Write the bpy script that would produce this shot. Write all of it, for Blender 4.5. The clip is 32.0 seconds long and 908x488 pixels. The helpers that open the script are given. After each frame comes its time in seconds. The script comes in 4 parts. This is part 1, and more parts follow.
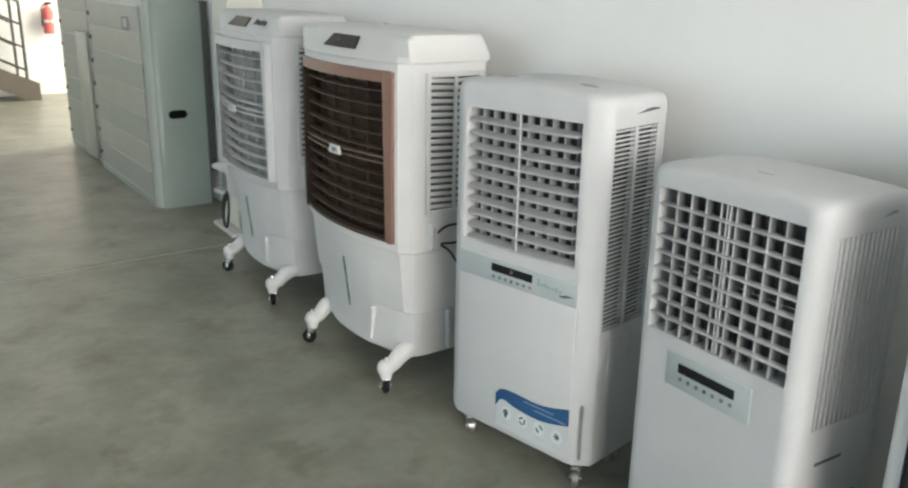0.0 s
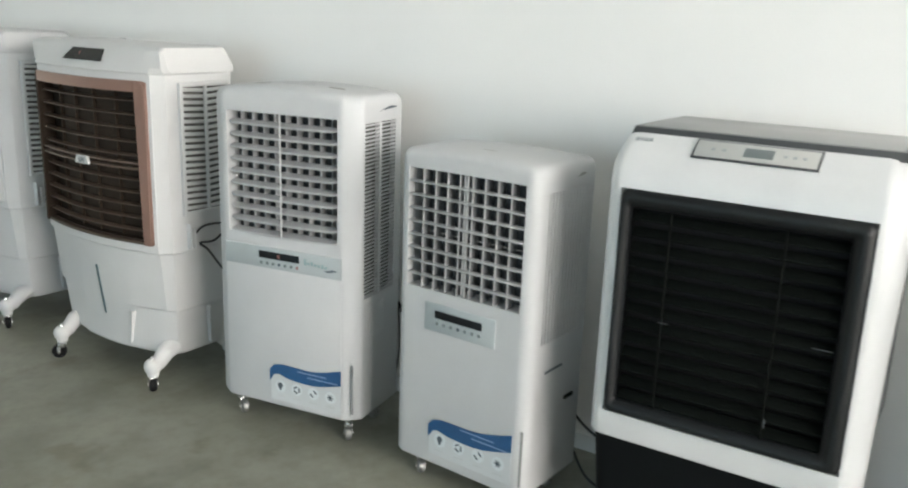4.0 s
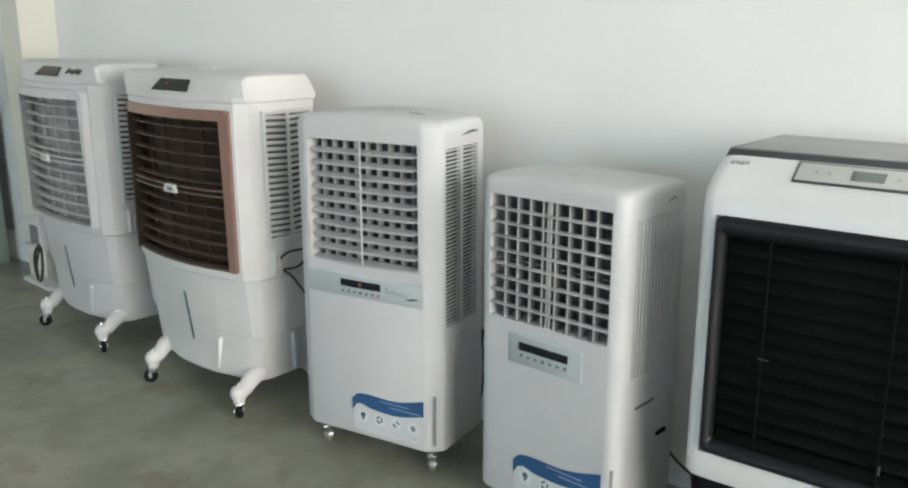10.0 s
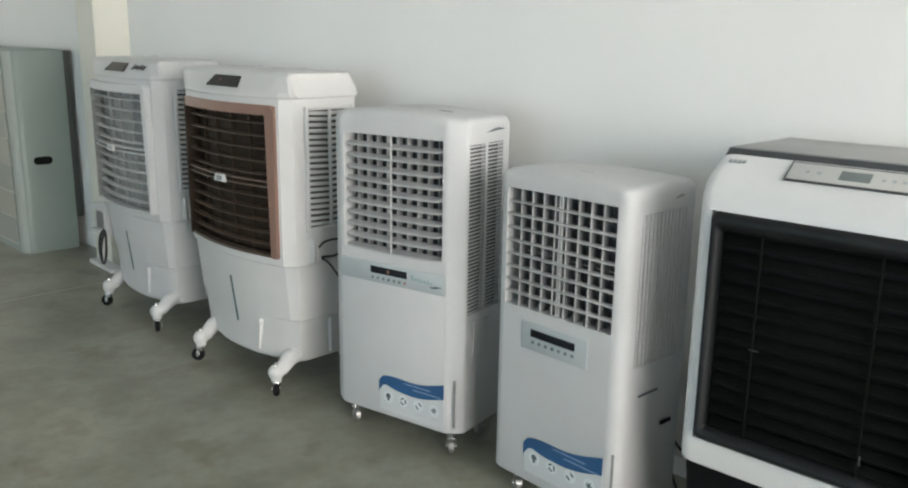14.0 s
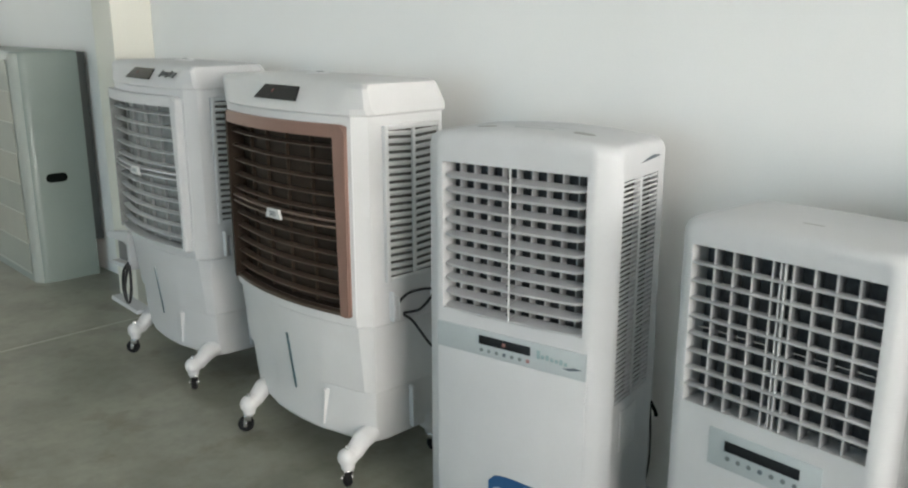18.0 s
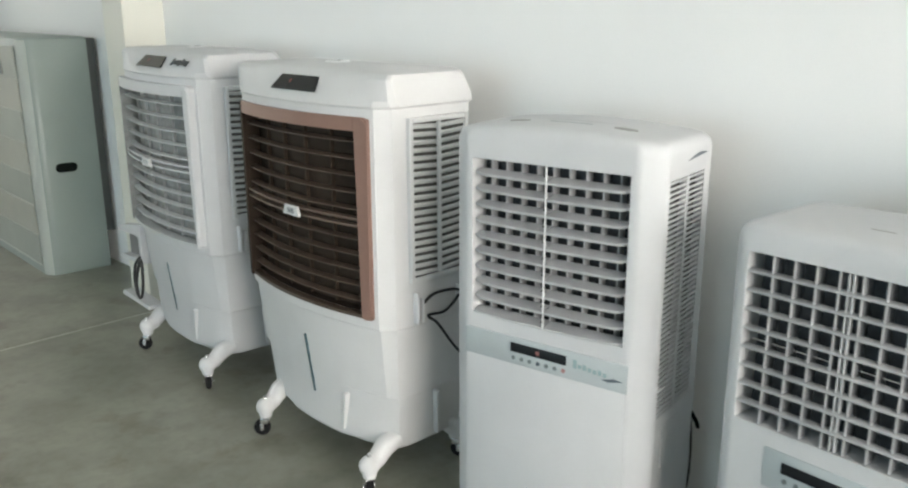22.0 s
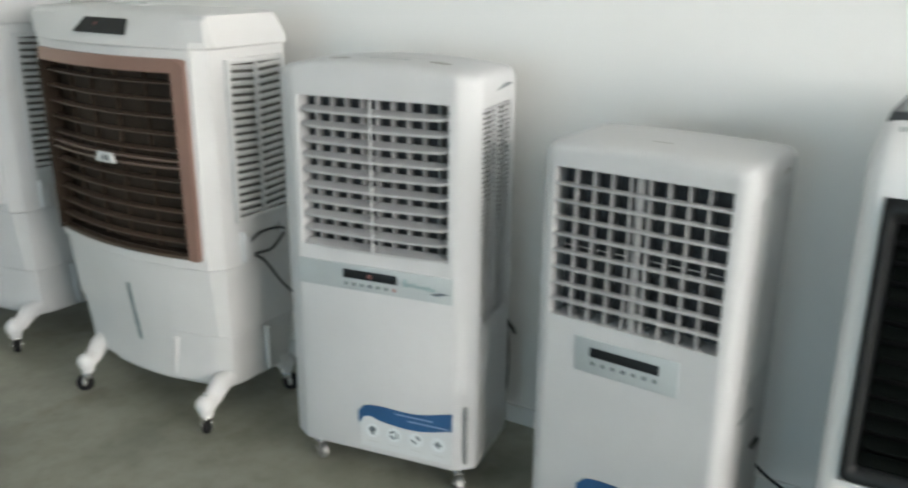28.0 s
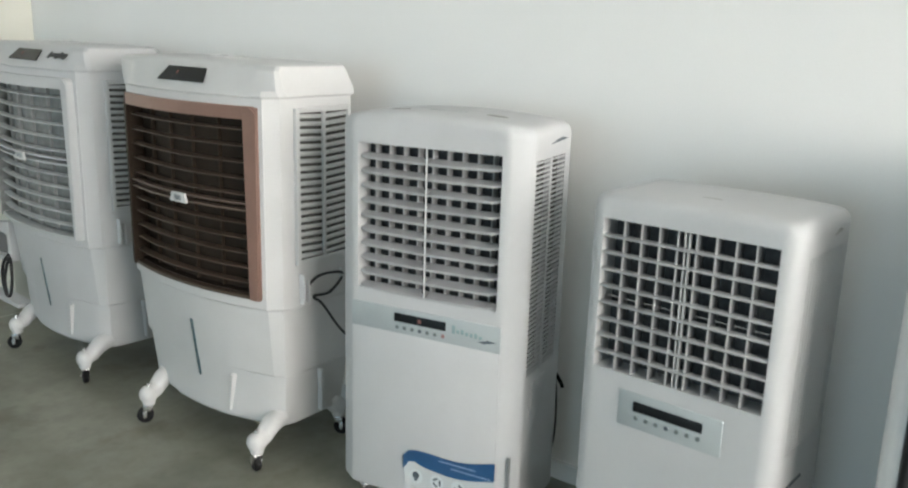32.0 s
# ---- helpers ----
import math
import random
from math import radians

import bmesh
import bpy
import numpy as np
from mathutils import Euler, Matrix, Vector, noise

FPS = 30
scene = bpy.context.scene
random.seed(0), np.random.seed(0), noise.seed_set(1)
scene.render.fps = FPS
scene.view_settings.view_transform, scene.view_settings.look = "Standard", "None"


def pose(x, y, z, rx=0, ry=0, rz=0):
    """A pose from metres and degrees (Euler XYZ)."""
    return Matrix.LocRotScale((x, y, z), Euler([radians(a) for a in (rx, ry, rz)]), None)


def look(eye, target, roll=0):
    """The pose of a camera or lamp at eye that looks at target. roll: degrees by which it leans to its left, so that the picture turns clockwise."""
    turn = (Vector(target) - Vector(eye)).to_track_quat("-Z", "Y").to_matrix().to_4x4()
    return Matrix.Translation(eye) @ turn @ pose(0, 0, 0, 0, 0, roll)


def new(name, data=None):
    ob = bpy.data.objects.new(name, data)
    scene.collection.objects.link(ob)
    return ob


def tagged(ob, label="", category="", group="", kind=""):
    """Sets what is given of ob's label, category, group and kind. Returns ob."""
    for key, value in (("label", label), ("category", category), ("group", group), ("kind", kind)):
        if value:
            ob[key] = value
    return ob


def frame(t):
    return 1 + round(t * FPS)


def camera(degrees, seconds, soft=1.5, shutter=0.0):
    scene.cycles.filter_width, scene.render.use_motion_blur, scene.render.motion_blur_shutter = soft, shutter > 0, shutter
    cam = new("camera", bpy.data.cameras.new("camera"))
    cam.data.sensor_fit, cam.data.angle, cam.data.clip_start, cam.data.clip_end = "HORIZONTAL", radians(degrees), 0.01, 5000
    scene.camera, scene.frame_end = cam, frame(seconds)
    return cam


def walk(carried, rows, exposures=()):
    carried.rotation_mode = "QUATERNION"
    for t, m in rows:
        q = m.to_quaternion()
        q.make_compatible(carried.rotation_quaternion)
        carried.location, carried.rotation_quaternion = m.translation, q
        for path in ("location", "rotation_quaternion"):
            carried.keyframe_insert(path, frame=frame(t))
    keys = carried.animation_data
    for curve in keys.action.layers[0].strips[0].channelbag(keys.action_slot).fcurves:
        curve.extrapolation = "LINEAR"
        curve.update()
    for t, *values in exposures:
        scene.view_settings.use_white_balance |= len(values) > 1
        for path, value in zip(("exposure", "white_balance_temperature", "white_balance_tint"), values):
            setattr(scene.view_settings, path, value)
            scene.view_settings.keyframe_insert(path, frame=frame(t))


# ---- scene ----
cam = camera(55.5, 32.0, soft=2.1, shutter=0.4)
PATH = [
    (0, (-0.076, -0.072, 1.417), (1.151, 1.394, 0.829), 1.1),
    (0.5, (-0.014, 0.054, 1.404), (1.315, 1.43, 0.822), 0.9),
    (1, (-0.026, 0.21, 1.401), (1.462, 1.421, 0.835), 1.3),
    (1.5, (-0.064, 0.253, 1.405), (1.456, 1.436, 0.865), 2.2),
    (2, (-0.097, 0.178, 1.415), (1.395, 1.411, 0.912), 2.6),
    (2.5, (-0.11, 0.014, 1.392), (1.356, 1.279, 0.891), 2.2),
    (3, (-0.21, -0.076, 1.392), (1.36, 1.067, 0.915), 1.9),
    (3.5, (-0.374, -0.114, 1.36), (1.269, 0.909, 0.858), 1.1),
    (4, (-0.494, -0.181, 1.378), (1.191, 0.768, 0.87), 2.1),
    (4.5, (-0.578, -0.356, 1.352), (1.091, 0.638, 0.878), 3.4),
    (6.5, (-0.516, -0.27, 1.388), (1.208, 0.599, 0.866), 1.1),
    (7, (-0.427, -0.173, 1.4), (1.289, 0.683, 0.835), 0.3),
    (7.5, (-0.348, -0.241, 1.41), (1.327, 0.706, 0.865), -0.4),
    (8, (-0.311, -0.33, 1.401), (1.273, 0.773, 0.877), 0.4),
    (8.5, (-0.297, -0.364, 1.418), (1.203, 0.858, 0.911), -0.6),
    (9, (-0.299, -0.346, 1.418), (1.203, 0.88, 0.928), -0.6),
    (9.5, (-0.34, -0.258, 1.408), (1.19, 0.934, 0.92), -0.2),
    (10, (-0.407, -0.15, 1.403), (1.172, 0.978, 0.918), 0.0),
    (10.5, (-0.477, -0.121, 1.394), (1.077, 1.051, 0.935), 0.5),
    (11, (-0.473, -0.118, 1.382), (1.083, 1.052, 0.922), 2.3),
    (11.5, (-0.472, -0.225, 1.399), (1.061, 0.971, 0.93), 1.9),
    (12, (-0.46, -0.389, 1.388), (1.039, 0.853, 0.929), 2.0),
    (12.5, (-0.49, -0.445, 1.387), (0.993, 0.816, 0.928), 1.7),
    (13, (-0.466, -0.455, 1.391), (1.008, 0.819, 0.938), 1.3),
    (13.5, (-0.447, -0.429, 1.389), (1.026, 0.842, 0.926), 1.0),
    (15.5, (-0.419, -0.08, 1.398), (1.122, 1.105, 0.927), 1.0),
    (16, (-0.302, -0.075, 1.412), (1.1, 1.274, 0.95), 0.1),
    (16.5, (-0.171, -0.057, 1.414), (1.144, 1.373, 0.938), 0.5),
    (17, (-0.108, 0.055, 1.411), (1.246, 1.443, 0.922), 0.8),
    (17.5, (-0.094, 0.233, 1.417), (1.337, 1.545, 0.935), -0.0),
    (18, (-0.085, 0.353, 1.411), (1.373, 1.628, 0.914), -0.1),
    (18.5, (0.006, 0.437, 1.412), (1.436, 1.733, 0.887), 0.4),
    (19, (0.105, 0.536, 1.422), (1.453, 1.914, 0.887), 1.1),
    (19.5, (0.131, 0.695, 1.429), (1.581, 1.973, 0.914), 0.4),
    (20, (0.12, 0.797, 1.43), (1.695, 1.925, 0.934), -0.2),
    (20.5, (0.109, 0.821, 1.413), (1.716, 1.896, 0.902), -0.4),
    (21, (0.092, 0.749, 1.413), (1.64, 1.903, 0.892), 0.1),
    (21.5, (0.075, 0.607, 1.411), (1.481, 1.908, 0.834), 0.3),
    (22, (-0.014, 0.481, 1.42), (1.422, 1.768, 0.887), -0.2),
    (22.5, (-0.152, 0.343, 1.378), (1.351, 1.55, 0.844), -0.3),
    (23, (-0.222, 0.197, 1.397), (1.388, 1.244, 0.839), 1.0),
    (23.5, (-0.277, 0.004, 1.39), (1.424, 0.903, 0.843), 1.4),
    (24, (-0.382, -0.039, 1.428), (1.338, 0.826, 0.884), 1.0),
    (24.5, (-0.534, 0.037, 1.377), (1.194, 0.92, 0.894), 1.0),
    (25, (-0.642, 0.018, 1.375), (1.082, 0.889, 0.858), 1.2),
    (25.5, (-0.6, -0.037, 1.37), (1.157, 0.758, 0.84), 0.6),
    (27.5, (-0.255, 0.357, 1.399), (1.537, 1.005, 0.792), -0.3),
    (28, (-0.193, 0.462, 1.394), (1.49, 1.34, 0.766), 0.5),
    (28.5, (-0.071, 0.526, 1.409), (1.464, 1.663, 0.815), 0.9),
    (29, (-0.01, 0.622, 1.409), (1.479, 1.805, 0.79), 1.2),
    (29.5, (0.005, 0.776, 1.415), (1.57, 1.887, 0.855), 0.7),
    (30, (-0.022, 0.839, 1.405), (1.569, 1.925, 0.868), 1.0),
    (30.5, (0.016, 0.733, 1.411), (1.574, 1.883, 0.908), 0.4),
    (31, (0.013, 0.562, 1.396), (1.618, 1.65, 0.902), 2.1),
    (31.5, (-0.07, 0.471, 1.402), (1.548, 1.543, 0.92), 1.4),
    (32, (-0.208, 0.391, 1.364), (1.426, 1.436, 0.878), 1.7),
]
EXPOSURES = [(0, -0.38), (1, -0.21), (2, -0.33), (3, -0.20), (4, -0.31), (4.5, -0.36), (6.5, -0.58), (7, -0.54), (8, -0.58), (10, -0.35), (12, -0.40), (13, -0.51), (16, -0.44), (17, -0.60), (18, -0.42), (19, -0.36),
             (20, -0.34), (21, -0.28), (22, -0.17), (23, -0.18), (25, -0.34), (28, -0.35), (29, -0.16), (30, -0.25), (31, -0.33), (32, -0.34)]
walk(cam, [(t, look(eye, target, roll)) for t, eye, target, roll in PATH], EXPOSURES)

# ---- world, daylight through the openings, exposure ----
world = bpy.data.worlds.new("sky")
scene.world = world
world.use_nodes = True
wn = world.node_tree.nodes
sky = wn.new("ShaderNodeTexSky")
sky.sky_type, sky.sun_disc, sky.sun_elevation, sky.sun_rotation = "NISHITA", False, radians(40), radians(200)
world.node_tree.links.new(sky.outputs[0], wn["Background"].inputs[0])
wn["Background"].inputs[1].default_value = 0.1
scene.view_settings.exposure = 0.0


# the main wall runs slightly askew
WTILT = 0.055


def wall_x(y):
    return 2.052 + WTILT * (y - 1.38)


def area(name, eye, target, sx, sy, watts, colour):
    lamp = bpy.data.lights.new(name, "AREA")
    lamp.shape, lamp.size, lamp.size_y, lamp.energy, lamp.color = "RECTANGLE", sx, sy, watts, colour
    ob = new(name, lamp)
    ob.matrix_world = look(eye, target)
    return ob


area("window_light_south", (-1.1, -5.85, 2.1), (1.2, 1.5, 1.4), 4.4, 2.8, 585, (1.0, 0.965, 0.90))
area("window_light_west", (-7.35, 1.5, 1.6), (0, 1.5, 0.9), 5.6, 2.9, 123, (0.57, 0.855, 1.0))
area("window_light_west_far", (-7.05, 6.1, 1.7), (0, 5.6, 1.0), 5.2, 2.8, 42, (0.93, 1.0, 0.96))
area("window_light_north", (-0.5, 11.75, 1.9), (0.6, 8.5, 0.2), 5.0, 3.0, 135, (1.0, 0.965, 0.87))
# added lamp, out of view, that brightens the far recess
area("added_light_nook", (wall_x(9.3) + 2.0, 9.3, 1.7), (2.6, 9.5, 0.4), 2.6, 2.4, 231, (1.0, 0.94, 0.78))


# ---- materials ----
def material(name, colour, rough=0.5, metal=0.0, vary=0.06, scale=6.0, fine=90.0, bump=0.02, coat=0.0, rough_vary=0.08, spec=0.5):
    m = bpy.data.materials.new(name)
    m.use_nodes = True
    nt = m.node_tree
    p = nt.nodes["Principled BSDF"]
    tc = nt.nodes.new("ShaderNodeTexCoord")
    big = nt.nodes.new("ShaderNodeTexNoise")
    big.inputs["Scale"].default_value, big.inputs["Detail"].default_value = scale, 5
    small = nt.nodes.new("ShaderNodeTexNoise")
    small.inputs["Scale"].default_value, small.inputs["Detail"].default_value = fine, 3
    nt.links.new(tc.outputs["Object"], big.inputs["Vector"])
    nt.links.new(tc.outputs["Object"], small.inputs["Vector"])
    add = nt.nodes.new("ShaderNodeMath")
    add.operation = "MULTIPLY_ADD"
    nt.links.new(small.outputs["Fac"], add.inputs[0])
    add.inputs[1].default_value = 0.35
    nt.links.new(big.outputs["Fac"], add.inputs[2])
    ramp = nt.nodes.new("ShaderNodeValToRGB")
    lo = [max(0, c * (1 - vary)) for c in colour]
    hi = [min(1, c * (1 + vary)) for c in colour]
    ramp.color_ramp.elements[0].position, ramp.color_ramp.elements[1].position = 0.45, 0.9
    ramp.color_ramp.elements[0].color, ramp.color_ramp.elements[1].color = (*lo, 1), (*hi, 1)
    nt.links.new(add.outputs[0], ramp.inputs[0])
    nt.links.new(ramp.outputs[0], p.inputs["Base Color"])
    mr = nt.nodes.new("ShaderNodeMapRange")
    mr.inputs["To Min"].default_value, mr.inputs["To Max"].default_value = max(0.02, rough - rough_vary), min(1, rough + rough_vary)
    nt.links.new(big.outputs["Fac"], mr.inputs["Value"])
    nt.links.new(mr.outputs[0], p.inputs["Roughness"])
    p.inputs["Metallic"].default_value = metal
    p.inputs["Coat Weight"].default_value = coat
    p.inputs["Specular IOR Level"].default_value = spec
    if bump:
        b = nt.nodes.new("ShaderNodeBump")
        b.inputs["Strength"].default_value, b.inputs["Distance"].default_value = bump, 0.004
        nt.links.new(small.outputs["Fac"], b.inputs["Height"])
        nt.links.new(b.outputs[0], p.inputs["Normal"])
    return m


WHITE = material("white_plastic", (0.53, 0.538, 0.55), 0.5, vary=0.03, spec=0.4)
CREAM = material("ivory_plastic", (0.600, 0.600, 0.602), 0.5, vary=0.03, spec=0.4)
WHITEGLOSS = material("glossy_white_plastic", (0.645, 0.65, 0.66), 0.32, vary=0.03, rough_vary=0.05)
SLAT = material("white_slat_plastic", (0.50, 0.507, 0.52), 0.5, vary=0.04)
GREYP = material("pale_blue_grey_panel", (0.40, 0.44, 0.455), 0.4, vary=0.04)
# near-black back sheet: the shade deep behind the louvres is in its colour
CAVITY = material("dark_cavity", (0.016, 0.016, 0.018), 0.85, spec=0.15)
COPPER = material("rose_copper_paint", (0.27, 0.162, 0.128), 0.4, metal=0.2, vary=0.07)
BROWN = material("dark_brown_plastic", (0.074, 0.050, 0.036), 0.45, vary=0.1)
GREYSLAT = material("silver_grey_plastic", (0.50, 0.515, 0.52), 0.4, vary=0.06)
BLACK = material("black_plastic", (0.0050, 0.0066, 0.0058), 0.8, vary=0.15, spec=0.05)
BLACKVANE = material("dull_black_vane", (0.0062, 0.0074, 0.0066), 0.75, vary=0.15, spec=0.07)
NAVY = material("charcoal_plastic", (0.004, 0.0048, 0.0055), 0.55, vary=0.1, spec=0.12)
INTAKE = material("grey_cooling_pad", (0.05, 0.053, 0.058), 0.8, vary=0.25, scale=60, spec=0.2)
VENTGREY = material("shaded_filter_mesh", (0.10, 0.098, 0.09), 0.8, vary=0.2, scale=80, spec=0.2)
BEZEL = material("rounded_slate_plastic", (0.0055, 0.0068, 0.0082), 0.46, vary=0.08, spec=0.36)
LIDRIM = material("slate_grey_rim", (0.055, 0.058, 0.062), 0.38)
PANELFACE = material("pale_grey_panel", (0.47, 0.475, 0.465), 0.4, vary=0.04)
# white plastic darkened in colour for the shade of shallow hollows
DIMPLE = material("shaded_hollow_plastic", (0.29, 0.29, 0.28), 0.6, vary=0.08)
PALECABLE = material("pale_grey_cable", (0.48, 0.50, 0.51), 0.5)
# white blade plastic, greyed to carry the shade inside the grille opening
SCOOP = material("shaded_white_blade_plastic", (0.415, 0.418, 0.43), 0.5, vary=0.04)
VANEDIM = material("shaded_lattice_vane", (0.20, 0.205, 0.22), 0.5)
VANESHADE = material("shaded_white_vane", (0.36, 0.365, 0.375), 0.5)
SMOKE = material("smoked_grey_lid", (0.30, 0.305, 0.30), 0.36, vary=0.05, bump=0)
GLASSBLK = material("black_display_glass", (0.012, 0.014, 0.017), 0.25, vary=0.05, bump=0, spec=0.3)
DARKGREY = material("dark_grey_window", (0.032, 0.036, 0.04), 0.4)
MIDGREY = material("mid_grey_tab", (0.07, 0.075, 0.078), 0.4)
CHROME = material("chrome", (0.75, 0.75, 0.76), 0.18, metal=1.0, vary=0.05)
RUBBER = material("black_rubber", (0.008, 0.008, 0.009), 0.7, vary=0.2, spec=0.2)
WHEELGREY = material("grey_metal_wheel", (0.33, 0.33, 0.33), 0.35, metal=0.7)
CABLE = material("black_cable", (0.015, 0.015, 0.016), 0.5)
BLUE = material("blue_print", (0.020, 0.085, 0.205), 0.35, vary=0.1)
BUTTON = material("grey_button", (0.15, 0.175, 0.18), 0.5)
GAUGE = material("clear_grey_gauge", (0.20, 0.21, 0.215), 0.3)
LAVENDER = material("pale_blue_print", (0.22, 0.30, 0.47), 0.4)
RING = material("pale_ring_print", (0.62, 0.66, 0.68), 0.4)
LABEL = material("white_label", (0.545, 0.57, 0.585), 0.4, vary=0.03)
DARKPRINT = material("dark_print", (0.08, 0.10, 0.12), 0.5)
GREYPRINT = material("grey_print", (0.33, 0.36, 0.38), 0.5)
STEEL = material("pale_green_grey_steel", (0.225, 0.268, 0.250), 0.4, vary=0.05, scale=3)
STEELL = material("white_painted_steel", (0.315, 0.325, 0.283), 0.42, vary=0.12, scale=5, rough_vary=0.12)
FLANGE = material("pale_steel_edge", (0.40, 0.42, 0.39), 0.42)
STEELC = material("lit_corner_steel", (0.37, 0.40, 0.375), 0.42, vary=0.06, scale=4)
STEELG = material("grey_green_painted_steel", (0.275, 0.30, 0.268), 0.42, vary=0.12, scale=5, rough_vary=0.12)
BOLT = material("dull_grey_bolt", (0.085, 0.092, 0.09), 0.5, metal=0.3)
STEELSHADE = material("shaded_grey_steel", (0.075, 0.092, 0.088), 0.5)
PADGREY = material("grey_intake_plastic", (0.13, 0.135, 0.14), 0.5)
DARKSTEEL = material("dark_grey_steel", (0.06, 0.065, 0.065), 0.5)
# extinguisher red, paled in its colour for the glare at the far end
RED = material("glare_paled_red_paint", (0.60, 0.13, 0.12), 0.35)
STAIRDARK = material("brown_painted_steel", (0.11, 0.095, 0.078), 0.5)
RAILGREY = material("grey_steel_tube", (0.09, 0.09, 0.09), 0.4, metal=0.4)
LED = bpy.data.materials.new("red_lit_digit")
LED.use_nodes = True
LED.node_tree.nodes["Principled BSDF"].inputs["Base Color"].default_value = (0.17, 0.07, 0.065, 1)
LED.node_tree.nodes["Principled BSDF"].inputs["Emission Color"].default_value = (1, 0.16, 0.12, 1)
LED.node_tree.nodes["Principled BSDF"].inputs["Emission Strength"].default_value = 0.03
PALETEAL = material("faint_teal_print", (0.26, 0.36, 0.37), 0.45)
REDBUTTON = material("dull_red_button", (0.30, 0.16, 0.16), 0.5)
GLASS = bpy.data.materials.new("window_glass")
GLASS.use_nodes = True
gp = GLASS.node_tree.nodes["Principled BSDF"]
gp.inputs["Transmission Weight"].default_value, gp.inputs["Roughness"].default_value, gp.inputs["IOR"].default_value = 1.0, 0.02, 1.45
WALL = material("white_wall_paint", (0.83, 0.83, 0.82), 0.75, vary=0.025, scale=1.2, fine=160, bump=0.06)
COLUMN = material("old_cream_wall_paint", (0.66, 0.655, 0.59), 0.7, vary=0.03, scale=1.5, fine=160, bump=0.06)
SKIRT = material("white_skirting_paint", (0.76, 0.77, 0.77), 0.5, vary=0.03)
CEIL = material("grey_sheet_ceiling", (0.60, 0.61, 0.60), 0.6, vary=0.06, scale=1.0)
JOINT = material("pale_joint_filler", (0.46, 0.45, 0.40), 0.7, vary=0.2, scale=20)


def concrete():
    m = bpy.data.materials.new("polished_concrete")
    m.use_nodes = True
    nt = m.node_tree
    p = nt.nodes["Principled BSDF"]
    tc = nt.nodes.new("ShaderNodeTexCoord")

    def noise_node(scale, detail, rough=0.6):
        n = nt.nodes.new("ShaderNodeTexNoise")
        n.inputs["Scale"].default_value, n.inputs["Detail"].default_value, n.inputs["Roughness"].default_value = scale, detail, rough
        nt.links.new(tc.outputs["Object"], n.inputs["Vector"])
        return n
    a, b, c, d = noise_node(0.9, 3, 0.5), noise_node(3.5, 4, 0.6), noise_node(140, 2), noise_node(22.0, 3, 0.6)

    def ramp_of(n, lo, hi, c0, c1):
        r = nt.nodes.new("ShaderNodeValToRGB")
        r.color_ramp.interpolation = "EASE"
        r.color_ramp.elements[0].position, r.color_ramp.elements[1].position = lo, hi
        r.color_ramp.elements[0].color, r.color_ramp.elements[1].color = (*c0, 1), (*c1, 1)
        nt.links.new(n.outputs["Fac"], r.inputs[0])
        return r

    def times(x, y, k):
        q = nt.nodes.new("ShaderNodeMixRGB")
        q.blend_type, q.inputs[0].default_value = "MULTIPLY", k
        nt.links.new(x.outputs[0], q.inputs[1])
        nt.links.new(y.outputs[0], q.inputs[2])
        return q
    base = ramp_of(a, 0.2, 0.8, (0.212, 0.214, 0.176), (0.318, 0.318, 0.268))
    stain = ramp_of(b, 0.30, 0.66, (0.56, 0.56, 0.53), (1.06, 1.06, 1.05))
    speck = ramp_of(d, 0.25, 0.6, (0.7, 0.7, 0.68), (1, 1, 1))
    spot = ramp_of(noise_node(4.2, 4, 0.55), 0.57, 0.68, (1, 1, 1), (0.60, 0.55, 0.48))  # brown smudges here and there
    nt.links.new(times(times(times(base, stain, 0.6), speck, 0.4), spot, 0.5).outputs[0], p.inputs["Base Color"])
    mr = nt.nodes.new("ShaderNodeMapRange")
    mr.inputs["From Min"].default_value, mr.inputs["From Max"].default_value = 0.2, 0.8
    mr.inputs["To Min"].default_value, mr.inputs["To Max"].default_value = 0.30, 0.40
    nt.links.new(a.outputs["Fac"], mr.inputs["Value"])
    nt.links.new(mr.outputs[0], p.inputs["Roughness"])
    p.inputs["Specular IOR Level"].default_value = 0.4
    bp = nt.nodes.new("ShaderNodeBump")
    bp.inputs["Strength"].default_value, bp.inputs["Distance"].default_value = 0.05, 0.003
    nt.links.new(c.outputs["Fac"], bp.inputs["Height"])
    nt.links.new(bp.outputs[0], p.inputs["Normal"])
    return m


CONCRETE = concrete()


# ---- mesh helpers ----
def smooth_mesh(me, angle=35):
    for f in me.polygons:
        f.use_smooth = True
    me.set_sharp_from_angle(angle=radians(angle))


def part(name, bm, mat, parent=None, label="", at=None, smooth=True, angle=35):
    """Links a bmesh (or a shared mesh) as one mesh object under its thing."""
    if isinstance(bm, bmesh.types.BMesh):
        me = bpy.data.meshes.new(name)
        bmesh.ops.recalc_face_normals(bm, faces=bm.faces)
        bm.to_mesh(me)
        bm.free()
        if smooth:
            smooth_mesh(me, angle)
        me.materials.append(mat)
    else:
        me = bm
    ob = new(name, me)
    if parent is not None:
        ob.parent = parent
    if at is not None:
        ob.matrix_basis = at
    if label:
        ob["label"] = label
    return ob


def empty(name, m, label, category, group="", kind=""):
    ob = new(name)
    ob.empty_display_size = 0.1
    ob.matrix_world = m
    return tagged(ob, label, category, group, kind)


